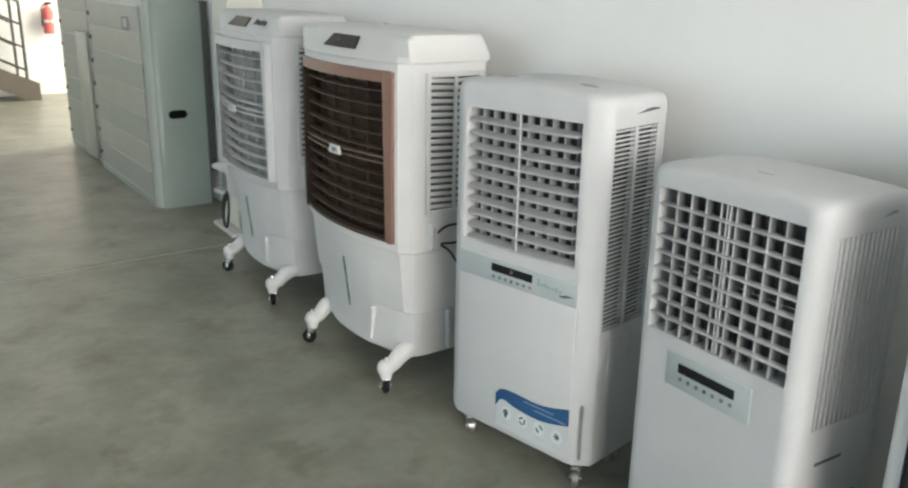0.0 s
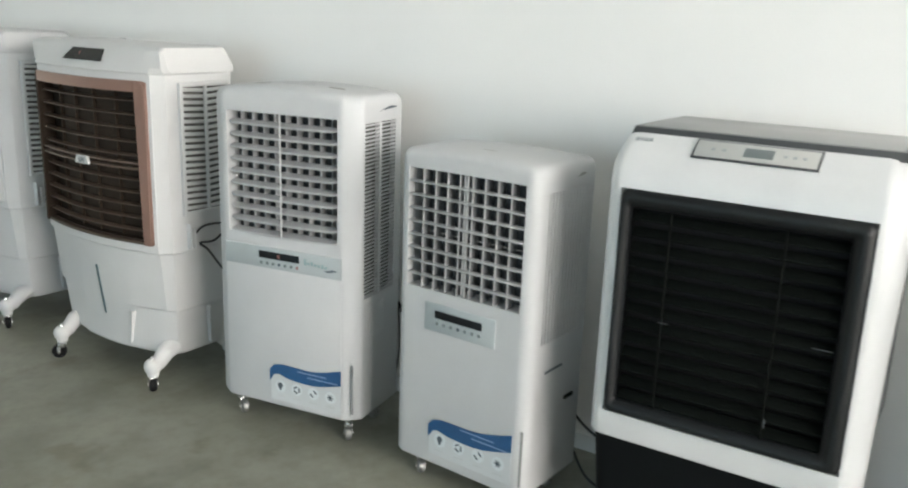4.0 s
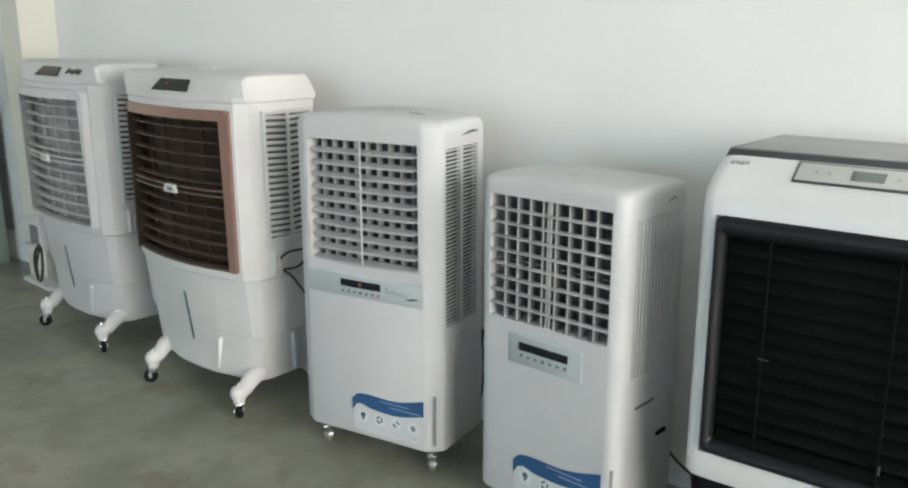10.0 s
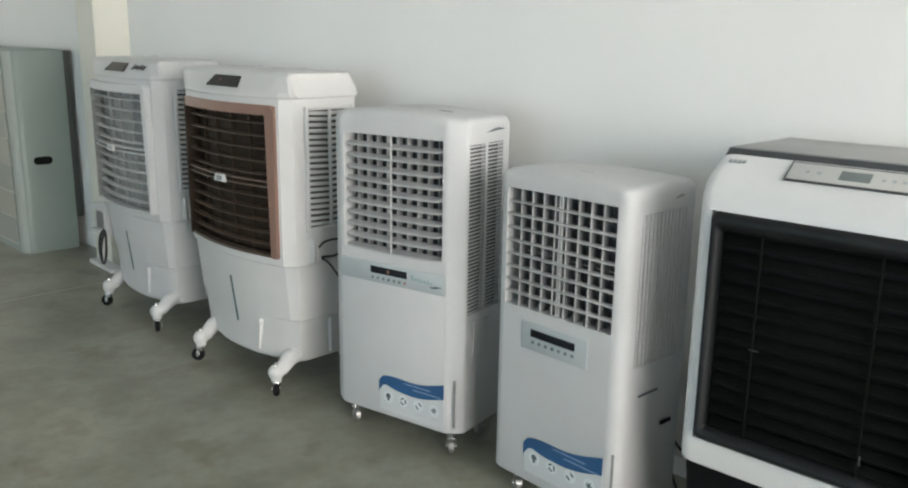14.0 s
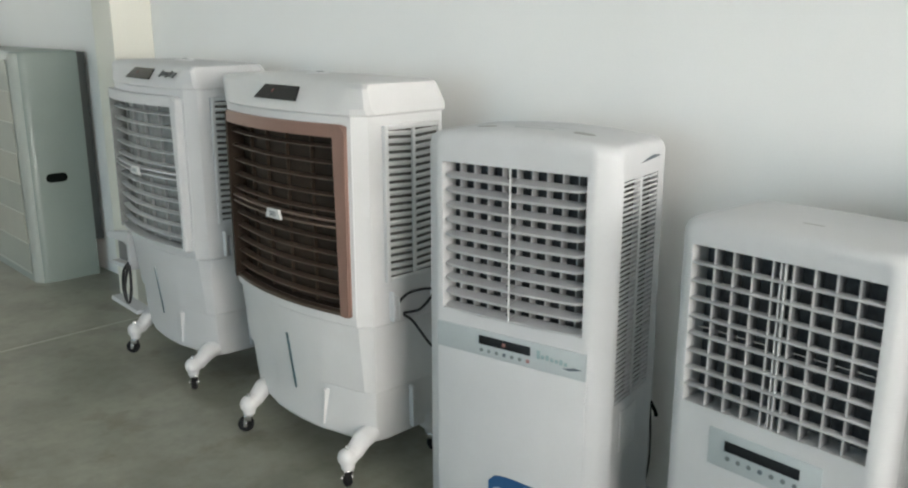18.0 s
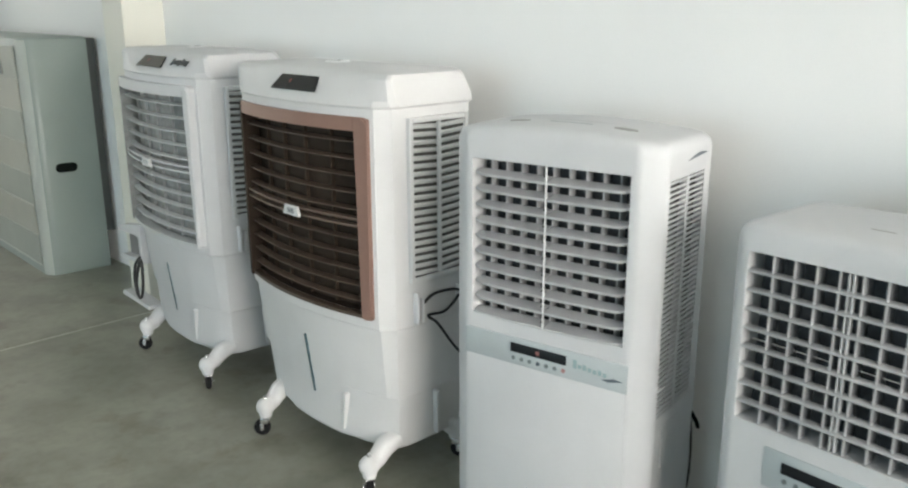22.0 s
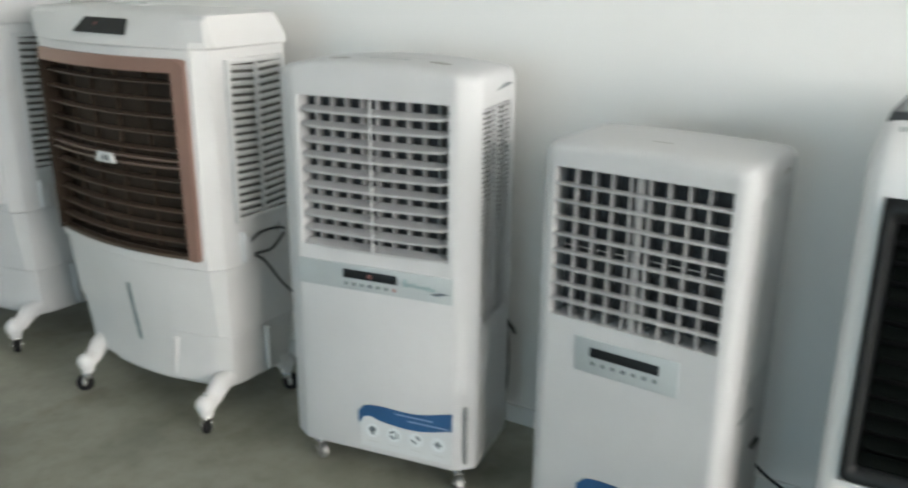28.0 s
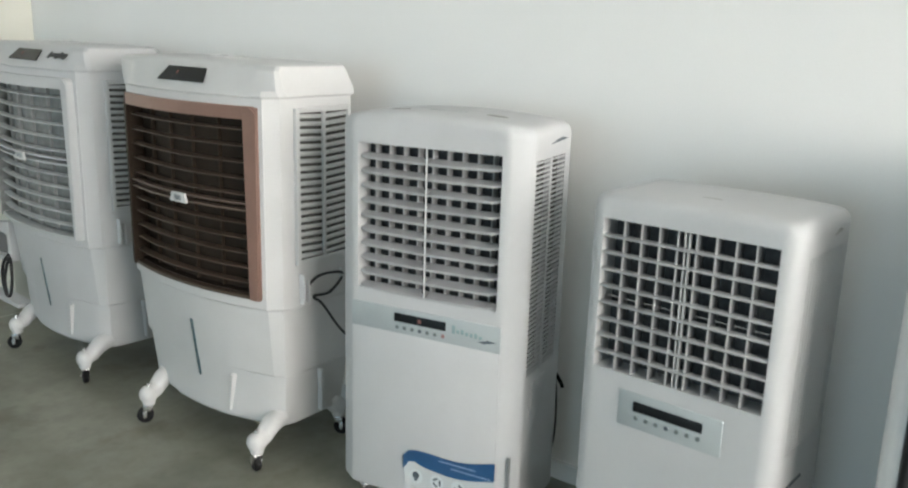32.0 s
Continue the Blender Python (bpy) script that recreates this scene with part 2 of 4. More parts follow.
def add_box(bm, x0, x1, y0, y1, z0, z1, bevel=0.0, m=None):
    r = bmesh.ops.create_cube(bm, size=1)
    vs = r["verts"]
    for v in vs:
        v.co = Vector(((x0 + x1) / 2 + v.co.x * (x1 - x0), (y0 + y1) / 2 + v.co.y * (y1 - y0), (z0 + z1) / 2 + v.co.z * (z1 - z0)))
    if bevel:
        es = {e for v in vs for e in v.link_edges}
        g = bmesh.ops.bevel(bm, geom=list(es), offset=bevel, segments=2, affect="EDGES", profile=0.5)
        vs = list({v for f in g["faces"] for v in f.verts} | {v for v in vs if v.is_valid})
    if m is not None:
        bmesh.ops.transform(bm, matrix=m, verts=[v for v in vs if v.is_valid])
    return bm


def box(x0, x1, y0, y1, z0, z1, bevel=0.0, m=None):
    return add_box(bmesh.new(), x0, x1, y0, y1, z0, z1, bevel, m)


def add_tube(bm, a, b, r0, r1=None, seg=14):
    a, b = Vector(a), Vector(b)
    d = b - a
    m = Matrix.Translation((a + b) / 2) @ d.to_track_quat("Z", "Y").to_matrix().to_4x4()
    bmesh.ops.create_cone(bm, cap_ends=True, segments=seg, radius1=r0, radius2=r0 if r1 is None else r1, depth=d.length, matrix=m)
    return bm


def tube(a, b, r0, r1=None, seg=14):
    return add_tube(bmesh.new(), a, b, r0, r1, seg)


def cord(points, r=0.004, seg=8, steps=6):
    """A round cord along a smooth line through points."""
    ps = [Vector(p) for p in points]
    line = []
    for i in range(len(ps) - 1):
        p0, p1, p2, p3 = ps[max(i - 1, 0)], ps[i], ps[i + 1], ps[min(i + 2, len(ps) - 1)]
        for k in range(steps):
            t = k / steps
            line.append(0.5 * ((2 * p1) + (p2 - p0) * t + (2 * p0 - 5 * p1 + 4 * p2 - p3) * t * t + (3 * p1 - p0 - 3 * p2 + p3) * t ** 3))
    line.append(ps[-1])
    bm = bmesh.new()
    rings = []
    for i, p in enumerate(line):
        d = (line[min(i + 1, len(line) - 1)] - line[max(i - 1, 0)]).normalized()
        q = d.to_track_quat("Z", "Y")
        rings.append([bm.verts.new(p + q @ Vector((r * math.cos(6.2832 * k / seg), r * math.sin(6.2832 * k / seg), 0))) for k in range(seg)])
    for a, b in zip(rings, rings[1:]):
        for k in range(seg):
            bm.faces.new((a[k], a[(k + 1) % seg], b[(k + 1) % seg], b[k]))
    bm.faces.new(rings[0])
    bm.faces.new(rings[-1])
    return bm


def loft(sections, pockets=()):
    """A closed shell through level outlines. pockets: (level0, level1, column0, column1, inward vector): openings with a rim."""
    bm = bmesh.new()
    rows = [[bm.verts.new(p) for p in sec] for sec in sections]
    n = len(rows[0])
    skip = {(i, j) for i0, i1, j0, j1, _ in pockets for i in range(i0, i1) for j in range(j0, j1)}
    for i in range(len(rows) - 1):
        for j in range(n):
            if (i, j) not in skip:
                k = (j + 1) % n
                bm.faces.new((rows[i][j], rows[i][k], rows[i + 1][k], rows[i + 1][j]))
    bm.faces.new(rows[0])
    bm.faces.new(rows[-1])
    for i0, i1, j0, j1, inward in pockets:
        rim = [rows[i0][j] for j in range(j0, j1 + 1)] + [rows[i][j1] for i in range(i0 + 1, i1 + 1)]
        rim += [rows[i1][j] for j in range(j1 - 1, j0 - 1, -1)] + [rows[i][j0] for i in range(i1 - 1, i0, -1)]
        deep = [bm.verts.new(v.co + Vector(inward)) for v in rim]
        for k in range(len(rim)):
            q = (k + 1) % len(rim)
            bm.faces.new((rim[k], rim[q], deep[q], deep[k]))
    return bm


def arc(cx, cy, r, a0, a1, n=5):
    return [(cx + r * math.cos(radians(a0 + (a1 - a0) * k / n)), cy + r * math.sin(radians(a0 + (a1 - a0) * k / n))) for k in range(n + 1)]


def inset(points, e, hw, depth):
    yc, hd = depth / 2, depth / 2
    return [(x * (1 - e / hw), yc + (y - yc) * (1 - e / hd)) for x, y in points]


def prism(points, y0, y1):
    """A plate in the x z plane, from outline points, between depths y0 and y1."""
    bm = bmesh.new()
    a = [bm.verts.new((x, y0, z)) for x, z in points]
    b = [bm.verts.new((x, y1, z)) for x, z in points]
    bm.faces.new(a)
    bm.faces.new(b[::-1])
    for k in range(len(a)):
        q = (k + 1) % len(a)
        bm.faces.new((a[k], b[k], b[q], a[q]))
    return bm


def mesh_of(bm, mat, name, smooth=True):
    me = bpy.data.meshes.new(name)
    bmesh.ops.recalc_face_normals(bm, faces=bm.faces)
    bm.to_mesh(me)
    bm.free()
    if smooth:
        smooth_mesh(me)
    me.materials.append(mat)
    return me


def lettering(words, size, m):
    """Raised letters in the built-in font, centred, as a bmesh."""
    cu = bpy.data.curves.new("letters", "FONT")
    cu.body, cu.size, cu.align_x, cu.extrude = words, size, "CENTER", 0.0006
    ob = bpy.data.objects.new("letters", cu)
    me = bpy.data.meshes.new_from_object(ob)
    bm = bmesh.new()
    bm.from_mesh(me)
    bmesh.ops.transform(bm, matrix=m, verts=bm.verts)
    bpy.data.objects.remove(ob)
    bpy.data.curves.remove(cu)
    bpy.data.meshes.remove(me)
    return bm


def stand(x, y, delta):
    """The pose of a thing that faces the room: its right along -y, its depth along +x, turned by delta degrees."""
    return pose(x, y, 0, 0, 0, -90 + delta)


# ---- the room ----
ROOM = pose(wall_x(0), 0, 0, 0, 0, -math.degrees(math.atan(WTILT)))  # x = 0 is the main wall's face, y runs along it


def structure(name, bm, mat, label, category, parent=None):
    ob = part(name, bm, mat, parent, at=ROOM if parent is None else None, smooth=False)
    return tagged(ob, label, category, kind="structure")


X0, Y0, Y1, TOP = -9.2, -5.4, 11.1, 4.2
NOOK_X, NOOK_Y = 1.7, 7.62  # past the cabinets the main wall steps back
floor = structure("floor", box(X0 - 0.2, NOOK_X + 0.2, Y0 - 0.2, Y1 + 0.2, -0.12, -0.001), JOINT, "grey polished concrete floor in large slabs", "floor")
for ya, yb in ((Y0, 4.175), (4.193, Y1)):
    part("slab", box(X0, 0.35 if ya < 0 else NOOK_X + 0.1, ya, yb, -0.0005, 0.0006), CONCRETE, floor, smooth=False)
structure("wall_east", box(0, 0.2, Y0, NOOK_Y, 0, TOP), WALL, "plain white painted wall behind the coolers", "wall")
structure("wall_return", box(0.201, NOOK_X, NOOK_Y - 0.2, NOOK_Y, 0, TOP), WALL, "white wall where the room steps back", "wall")
structure("baseboard", box(-0.014, -0.001, Y0, 4.31, 0, 0.06, 0.003), SKIRT, "low white skirting along the wall", "baseboard")
structure("column", box(-0.205, -0.001, 4.315, 4.52, 0, TOP, 0.004), COLUMN, "cream-white painted column standing out of the wall", "column")
structure("ceiling", box(X0 - 0.2, NOOK_X + 0.2, Y0 - 0.2, Y1 + 0.2, TOP, TOP + 0.2), CEIL, "plain grey sheet ceiling", "ceiling")


def wall_with_window(name, along, at, lo, hi, w0, w1, sill, head, count, label):
    """A wall with one long glazed opening, its frame and panes. along: the axis that it runs on."""
    def b(a0, a1, z0, z1, t0=0.0, t1=0.2):
        return box(a0, a1, at + t0, at + t1, z0, z1) if along == "x" else box(at + t0, at + t1, a0, a1, z0, z1)
    bm = b(lo, w0, 0, TOP)
    for q in ((w1, hi, 0, TOP), (w0, w1, head, TOP)) + (((w0, w1, 0, sill),) if sill > 0 else ()):
        o = b(*q)
        me = bpy.data.meshes.new("tmp")
        o.to_mesh(me)
        o.free()
        bm.from_mesh(me)
        bpy.data.meshes.remove(me)
    w = structure(name, bm, WALL, label, "wall")
    win = tagged(part("window_" + name[5:], b(w0 + 0.001, w1 - 0.001, sill + 0.001, sill + 0.05, 0.05, 0.15), RAILGREY, at=ROOM), "long window with grey metal frame", "window", kind="structure")
    part("window_frame", b(w0 + 0.001, w1 - 0.001, head - 0.05, head - 0.001, 0.05, 0.15), RAILGREY, win)
    step = (w1 - w0) / count
    for k in range(count + 1):
        c = min(max(w0 + k * step, w0 + 0.026), w1 - 0.026)
        part("mullion", b(c - 0.025, c + 0.025, sill + 0.05, head - 0.05, 0.05, 0.15), RAILGREY, win)
    for k in range(count):
        g = part("pane", b(w0 + k * step + 0.026, w0 + (k + 1) * step - 0.026, sill + 0.051, head - 0.051, 0.095, 0.105), GLASS, win)
        g.visible_shadow = False


wall_with_window("wall_south", "x", Y0 - 0.2, X0, 0.0, -5.1, -0.5, 0.5, 3.6, 4, "white wall with a tall window")
wall_with_window("wall_north", "x", Y1, X0, NOOK_X + 0.2, -5.7, -0.6, 0.4, 3.8, 4, "bright white end wall with a wide window")
# this window is added out of view to let the recess lamp in
wall_with_window("wall_nook", "y", NOOK_X, NOOK_Y - 0.2, Y1, 7.95, 10.7, 0.4, 2.9, 2, "white wall of the recess with an added unseen window")
wall_with_window("wall_west", "y", X0 - 0.2, Y0, Y1, -2.5, 9.0, 0.12, 3.2, 8, "white wall with a long row of windows")


# ---- casters ----
def caster(parent, x, y, r, top, turn=0.0, rubber=True, w=0.022):
    """A swivel caster: fork, stem and wheel; the wheel rests on the floor."""
    m = pose(x, y, 0, 0, 0, turn) @ pose(0, -r * 0.5, 0)
    fork = bmesh.new()
    for sgn in (-1, 1):
        a, b = sorted((sgn * (w / 2 + 0.002), sgn * (w / 2 + 0.005)))
        add_box(fork, a, b, -r * 0.24, r * 0.24, r * 0.85, r * 1.6, 0.001)
        add_box(fork, a, b, -r * 0.15, r * 0.75, r * 1.6, r * 2.15, 0.001)
    add_box(fork, -w / 2 - 0.005, w / 2 + 0.005, -r * 0.15, r * 1.0, r * 2.1, r * 2.25, 0.001)
    add_tube(fork, (-w / 2 - 0.008, 0, r), (w / 2 + 0.008, 0, r), r * 0.22)
    add_tube(fork, (0, r * 0.5, r * 2.2), (0, r * 0.5, top), r * 0.42)
    c = part("caster", fork, CHROME, parent, "chrome swivel caster", at=m)
    tyre = bmesh.new()
    bmesh.ops.create_cone(tyre, cap_ends=True, segments=24, radius1=r, radius2=r, depth=w, matrix=pose(0, 0, r, 0, 90, 0))
    bmesh.ops.bevel(tyre, geom=[e for e in tyre.edges if abs(e.verts[0].co.x - e.verts[1].co.x) < 1e-5], offset=r * 0.16, segments=2, affect="EDGES")
    part("wheel", tyre, RUBBER if rubber else WHEELGREY, c)
    return c


# ---- slim upright coolers ----
def sticker(parent, u0, u1, zb, zl, zr, y):
    """The energy label: a white sheet, a blue wave along its top, four small pictograms over plain bars."""
    lab = part("label", prism([(u0 + 0.004, zb), (u1, zb), (u1, zr - 0.02), (u0 + 0.03, zl - 0.004), (u0 + 0.004, zl - 0.03)], y - 0.0012, y), LABEL, parent, "white printed label with a blue wave")
    top, low = [], []
    for k in range(17):
        s = k / 16
        u = u0 + (u1 - u0) * s
        wave = zl + (zr - zl) * s + 0.010 * math.sin(math.pi * (0.25 + 1.9 * s)) * (1 - 0.3 * s) - (0.016 * (1 - s / 0.09) ** 2 if s < 0.09 else 0)
        top.append((u, wave))
        low.append((u, wave - (0.046 + 0.006 * s) + 0.014 * math.exp(-((s - 0.10) / 0.1) ** 2)))
    part("blue_wave", prism(top + low[::-1], y - 0.0026, y - 0.0013), BLUE, lab)
    for k, (a, b) in enumerate(((0.40, 0.80), (0.54, 0.96))):
        z = zl + (zr - zl) * 0.6 - 0.018 - 0.014 * k
        part("print_bar", box(u0 + (u1 - u0) * a, u0 + (u1 - u0) * b, y - 0.0034, y - 0.0027, z - 0.0018, z + 0.0018), LAVENDER, lab)
    for k in range(4):
        u, z = u0 + (u1 - u0) * (0.15 + 0.235 * k), zb + 0.052
        bm = bmesh.new()
        if k == 0:
            bmesh.ops.create_cone(bm, cap_ends=True, segments=14, radius1=0.010, radius2=0.010, depth=0.0012, matrix=pose(u, y - 0.002, z + 0.004, 90))
            add_box(bm, u - 0.004, u + 0.004, y - 0.0026, y - 0.0014, z - 0.013, z - 0.004)
        elif k in (1, 2):
            n = 3 if k == 1 else 2
            for q in range(n):
                a = 90 + 360 * q / n
                add_box(bm, -0.008, 0.008, -0.0006, 0.0006, -0.0028, 0.0028, 0, pose(u, y - 0.002, z, 0, 0, 0) @ pose(0, 0, 0, 0, a - (0 if k == 1 else 45), 0) @ pose(0, 0, 0.0095, 0, 0, 0))
        else:
            for q in range(3):
                add_box(bm, -0.0115, 0.0115, -0.0006, 0.0006, -0.0017, 0.0017, 0, pose(u, y - 0.002, z, 0, 60 * q, 0))
        part("pictogram", bm, DARKPRINT, lab, smooth=False)
        ring = bmesh.new()
        bmesh.ops.create_cone(ring, cap_ends=True, segments=20, radius1=0.021, radius2=0.021, depth=0.0001, matrix=pose(u, y - 0.0013, z, 90))
        part("ring", ring, RING, lab)
        part("print_bar", box(u - 0.016, u + 0.016, y - 0.0022, y - 0.0013, zb + 0.018, zb + 0.0205), PALECABLE, lab)
    return lab


def half_slat(side, x0, x1, g, d, bow, t):
    """A bowed blade, rounded at its outer end and thin at its rear edge."""
    bm = bmesh.new()
    n = 10
    front, rear = [], []
    for k in range(n + 1):
        x = x0 + (x1 - x0) * k / n
        e = max(0.0, (x - x1 + 0.009) / 0.009)
        front.append((x, -d / 2 - bow * (1 - (x / g) ** 2) + d * 0.3 * (1 - math.sqrt(max(0.0, 1 - e * e)))))
        rear.append((x, d / 2))
    rings = []
    for (x, yf), (_, yr) in zip(front, rear):
        rings.append([bm.verts.new((side * x, y, z)) for y, z in ((yf, -t * 0.5), (yf - 0.0012, 0.0), (yf, t * 0.5), (yr, t * 0.3), (yr, -t * 0.3))])
    for p, q in zip(rings, rings[1:]):
        for k in range(5):
            bm.faces.new((p[k], p[(k + 1) % 5], q[(k + 1) % 5], q[k]))
    bm.faces.new(rings[0])
    bm.faces.new(rings[-1])
    return bm


def slim_cooler(m, label, hw, depth, z0, z1, g, gz0, gz1, rows, style, vent, lab, crown=0.02, name="air_cooler"):
    thing = empty(name, m, label, "air cooler", "row of air coolers")
    R, Rb, nf = min(0.052, hw - g - 0.003), 0.022, 8
    v0, v1, vz0, vz1 = vent
    if style == "slats":  # a flat pillar across the corner, softly rounded on both sides
        right = [(hw - 0.062, 0.0), (hw - 0.054, 0.0006), (hw - 0.045, 0.0042), (hw - 0.025, 0.0185), (hw - 0.006, 0.033), (hw - 0.0006, 0.040), (hw, 0.046)]
    else:
        right = arc(hw - R, R, R, 270, 360, 6)
    plan = [(-x, y) for x, y in right[::-1]] + [(-g + 2 * g * k / nf, 0.0) for k in range(nf + 1)] + right + [(hw, v0), (hw, v1)]
    plan += arc(hw - Rb, depth - Rb, Rb, 0, 90, 4) + [(g - 2 * g * k / nf, depth) for k in range(nf + 1)] + arc(-hw + Rb, depth - Rb, Rb, 90, 180, 4) + [(-hw, v1), (-hw, v0)]
    jg, jv = 7, 15 + nf
    zs = [(z0, 0.009), (z0 + 0.004, 0.003), (z0 + 0.010, 0.0), (gz0, 0.0), (gz1, 0.0), (z1 - 0.030, 0.0), (z1 - 0.018, 0.0022), (z1 - 0.010, 0.006), (z1 - 0.004, 0.0125), (z1 - 0.0008, 0.022), (z1 + 0.0005, 0.034), (z1 + 0.001, 0.06), (z1 + 0.0012, 0.10), (z1 + 0.0013, depth / 2 - 0.008)]
    for z in (vz0, vz1):
        zs.append((z, 0.0))
    zs.sort()
    lv = [z for z, _ in zs]
    secs = [[(x, y, z + crown * (1 - (x / hw) ** 2) * min(1.0, max(0.0, 1 - (z1 - z) / 0.06))) for x, y in inset(plan, e, hw, depth)] for z, e in zs]
    pockets = [(lv.index(gz0), lv.index(gz1), jg, jg + nf, (0, 0.06, 0))]
    pockets.append((lv.index(vz0), lv.index(vz1), jv, jv + 1, (-0.02 if style == "slats" else -0.011, 0, 0)))
    part("body", loft(secs, pockets), WHITE, thing)
    part("grille_back", box(-g - 0.004, g + 0.004, 0.06, 0.066, gz0 - 0.004, gz1 + 0.004), INTAKE, thing, "dark cooling pad behind the grille")
    fw = hw - 0.055
    if style == "slats":
        part("front_panel", box(-fw, fw, -0.002, 0.001, z0 + 0.012, gz0 - 0.038, 0.0018), WHITE, thing, "smooth white lower front panel")
    # front grille
    pitch = (gz1 - gz0) / rows
    if style == "slats":
        for sgn in (-1, 1):
            sl = mesh_of(half_slat(sgn, 0.0022, g - 0.003, g, 0.030, 0.006, 0.0064), SCOOP, "slat")
            for k in range(rows):
                part("slat", sl, SCOOP, thing, at=pose(0, 0.017, gz0 + pitch * k + 0.005, 16, 0, 0))
        # vanes behind the slats: the recess shade is put into their grey
        vm = mesh_of(box(-0.0018, 0.0018, 0, 0.028, gz0, gz1, 0.0007), VANESHADE, "vane")
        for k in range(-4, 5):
            part("vane", vm, VANESHADE, thing, at=pose(k * 0.0427, 0.030, 0))
        part("mullion", box(-0.0019, 0.0019, -0.0045, -0.0005, gz0, gz1, 0.0006), WHITEGLOSS, thing, "bright centre rod")
        pv = mesh_of(box(-0.0095, -0.0045, 0.002, 0.007, -0.0022, 0.0022, 0.0006), BLACK, "pivot")
        for k in range(rows):
            part("pivot", pv, BLACK, thing, at=pose(0, 0, gz0 + pitch * (k + 0.36)))
    else:
        hm = mesh_of(box(-g, g, -0.008, 0.010, -0.0022, 0.0022, 0.0011), SCOOP, "slat")
        for k in range(1, rows):
            part("slat", hm, SCOOP, thing, at=pose(0, 0.008, gz0 + pitch * k, 8, 0, 0))
        # deep part of each vane is darkened in colour for the shade between bars
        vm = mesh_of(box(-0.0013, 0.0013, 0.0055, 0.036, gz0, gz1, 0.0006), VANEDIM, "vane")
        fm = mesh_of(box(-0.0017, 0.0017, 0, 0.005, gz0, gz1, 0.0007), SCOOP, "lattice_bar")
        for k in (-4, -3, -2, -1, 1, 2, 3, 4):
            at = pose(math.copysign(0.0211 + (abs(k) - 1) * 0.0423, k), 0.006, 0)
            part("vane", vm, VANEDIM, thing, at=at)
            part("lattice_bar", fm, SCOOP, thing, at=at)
        for x in (-0.0045, 0.0045):
            part("mullion", box(x - 0.0017, x + 0.0017, 0.006, 0.018, gz0, gz1, 0.0008), SLAT, thing)
        for sgn in (-1, 1):
            part("link_bar", tube((sgn * 0.016, 0.022, gz0 + pitch * 4.32), (sgn * (g - 0.012), 0.022, gz0 + pitch * 4.32), 0.0016, seg=8), CHROME, thing, "thin steel link bar")
    # side vent
    if style == "slats":
        part("vent_back", box(hw - 0.026, hw - 0.0205, v0 - 0.003, v1 + 0.003, vz0 - 0.003, vz1 + 0.003), VENTGREY, thing)
        n = 46
        sm = mesh_of(box(hw - 0.005, hw - 0.0005, v0 + 0.0005, v1 - 0.0005, -0.0025, 0.0025, 0.0008, None), SLAT, "louvre")
        for k in range(n):
            part("louvre", sm, SLAT, thing, at=pose(0, 0, vz0 + (k + 0.5) * (vz1 - vz0) / n))
        part("vent_mullion", box(hw - 0.016, hw + 0.001, (v0 + v1) / 2 - 0.007, (v0 + v1) / 2 + 0.007, vz0 + 0.001, vz1 - 0.001, 0.001), WHITE, thing)
    else:
        rm = mesh_of(box(hw - 0.0105, hw + 0.0006, -0.0044, 0.0044, vz0 + 0.0005, vz1 - 0.0005, 0.0014), WHITE, "rib")
        for k in range(12):
            part("rib", rm, WHITE, thing, at=pose(0, v0 + (k + 0.5) * (v1 - v0) / 12, 0))
        part("socket_slot", box(hw - 0.002, hw + 0.0012, v0 + 0.030, v0 + 0.122, vz0 - 0.091, vz0 - 0.083, 0.001), DARKPRINT, thing)
    # hand holds: one in each side under the top, their shade painted darker
    for sgn in (-1, 1):
        bm = bmesh.new()
        pts = [((0.135 if style == "slats" else 0.19) + (0.115 if style == "slats" else 0.05) * k / 8, z1 - 0.046 + (0.004 + 0.008 * k / 8) * math.sin(math.pi * k / 8) + 0.006 * k / 8) for k in range(9)]
        ra = [bm.verts.new((sgn * (hw - 0.001), y, z)) for y, z in pts]
        rb = [bm.verts.new((sgn * (hw + 0.0012), y, z)) for y, z in pts]
        bm.faces.new(ra)
        bm.faces.new(rb)
        for k in range(9):
            bm.faces.new((ra[k], ra[(k + 1) % 9], rb[(k + 1) % 9], rb[k]))
        part("hand_hold", bm, DARKPRINT if sgn > 0 and style == "slats" else DIMPLE, thing)
    # top hollows drawn as thin plates, with their shade in the grey
    for u in (-0.14, 0.14) if style == "slats" else ():
        bm = bmesh.new()
        bmesh.ops.create_cone(bm, cap_ends=True, segments=24, radius1=1, radius2=0.96, depth=1, matrix=pose(u, depth * 0.36, z1 + 0.0163, 0, math.degrees(math.atan(0.04 * u / hw ** 2))) @ Matrix.Diagonal((0.030, 0.014, 0.0012, 1)))
        part("top_recess", bm, DIMPLE, thing)
    sw = 0.055 if style == "slats" else 0.022
    part("top_slot", box(-sw, sw, depth * 0.36 - 0.003, depth * 0.36 + 0.003, z1 + crown - 0.003, z1 + crown + 0.0016, 0.0006), GREYPRINT if style == "slats" else DIMPLE, thing)
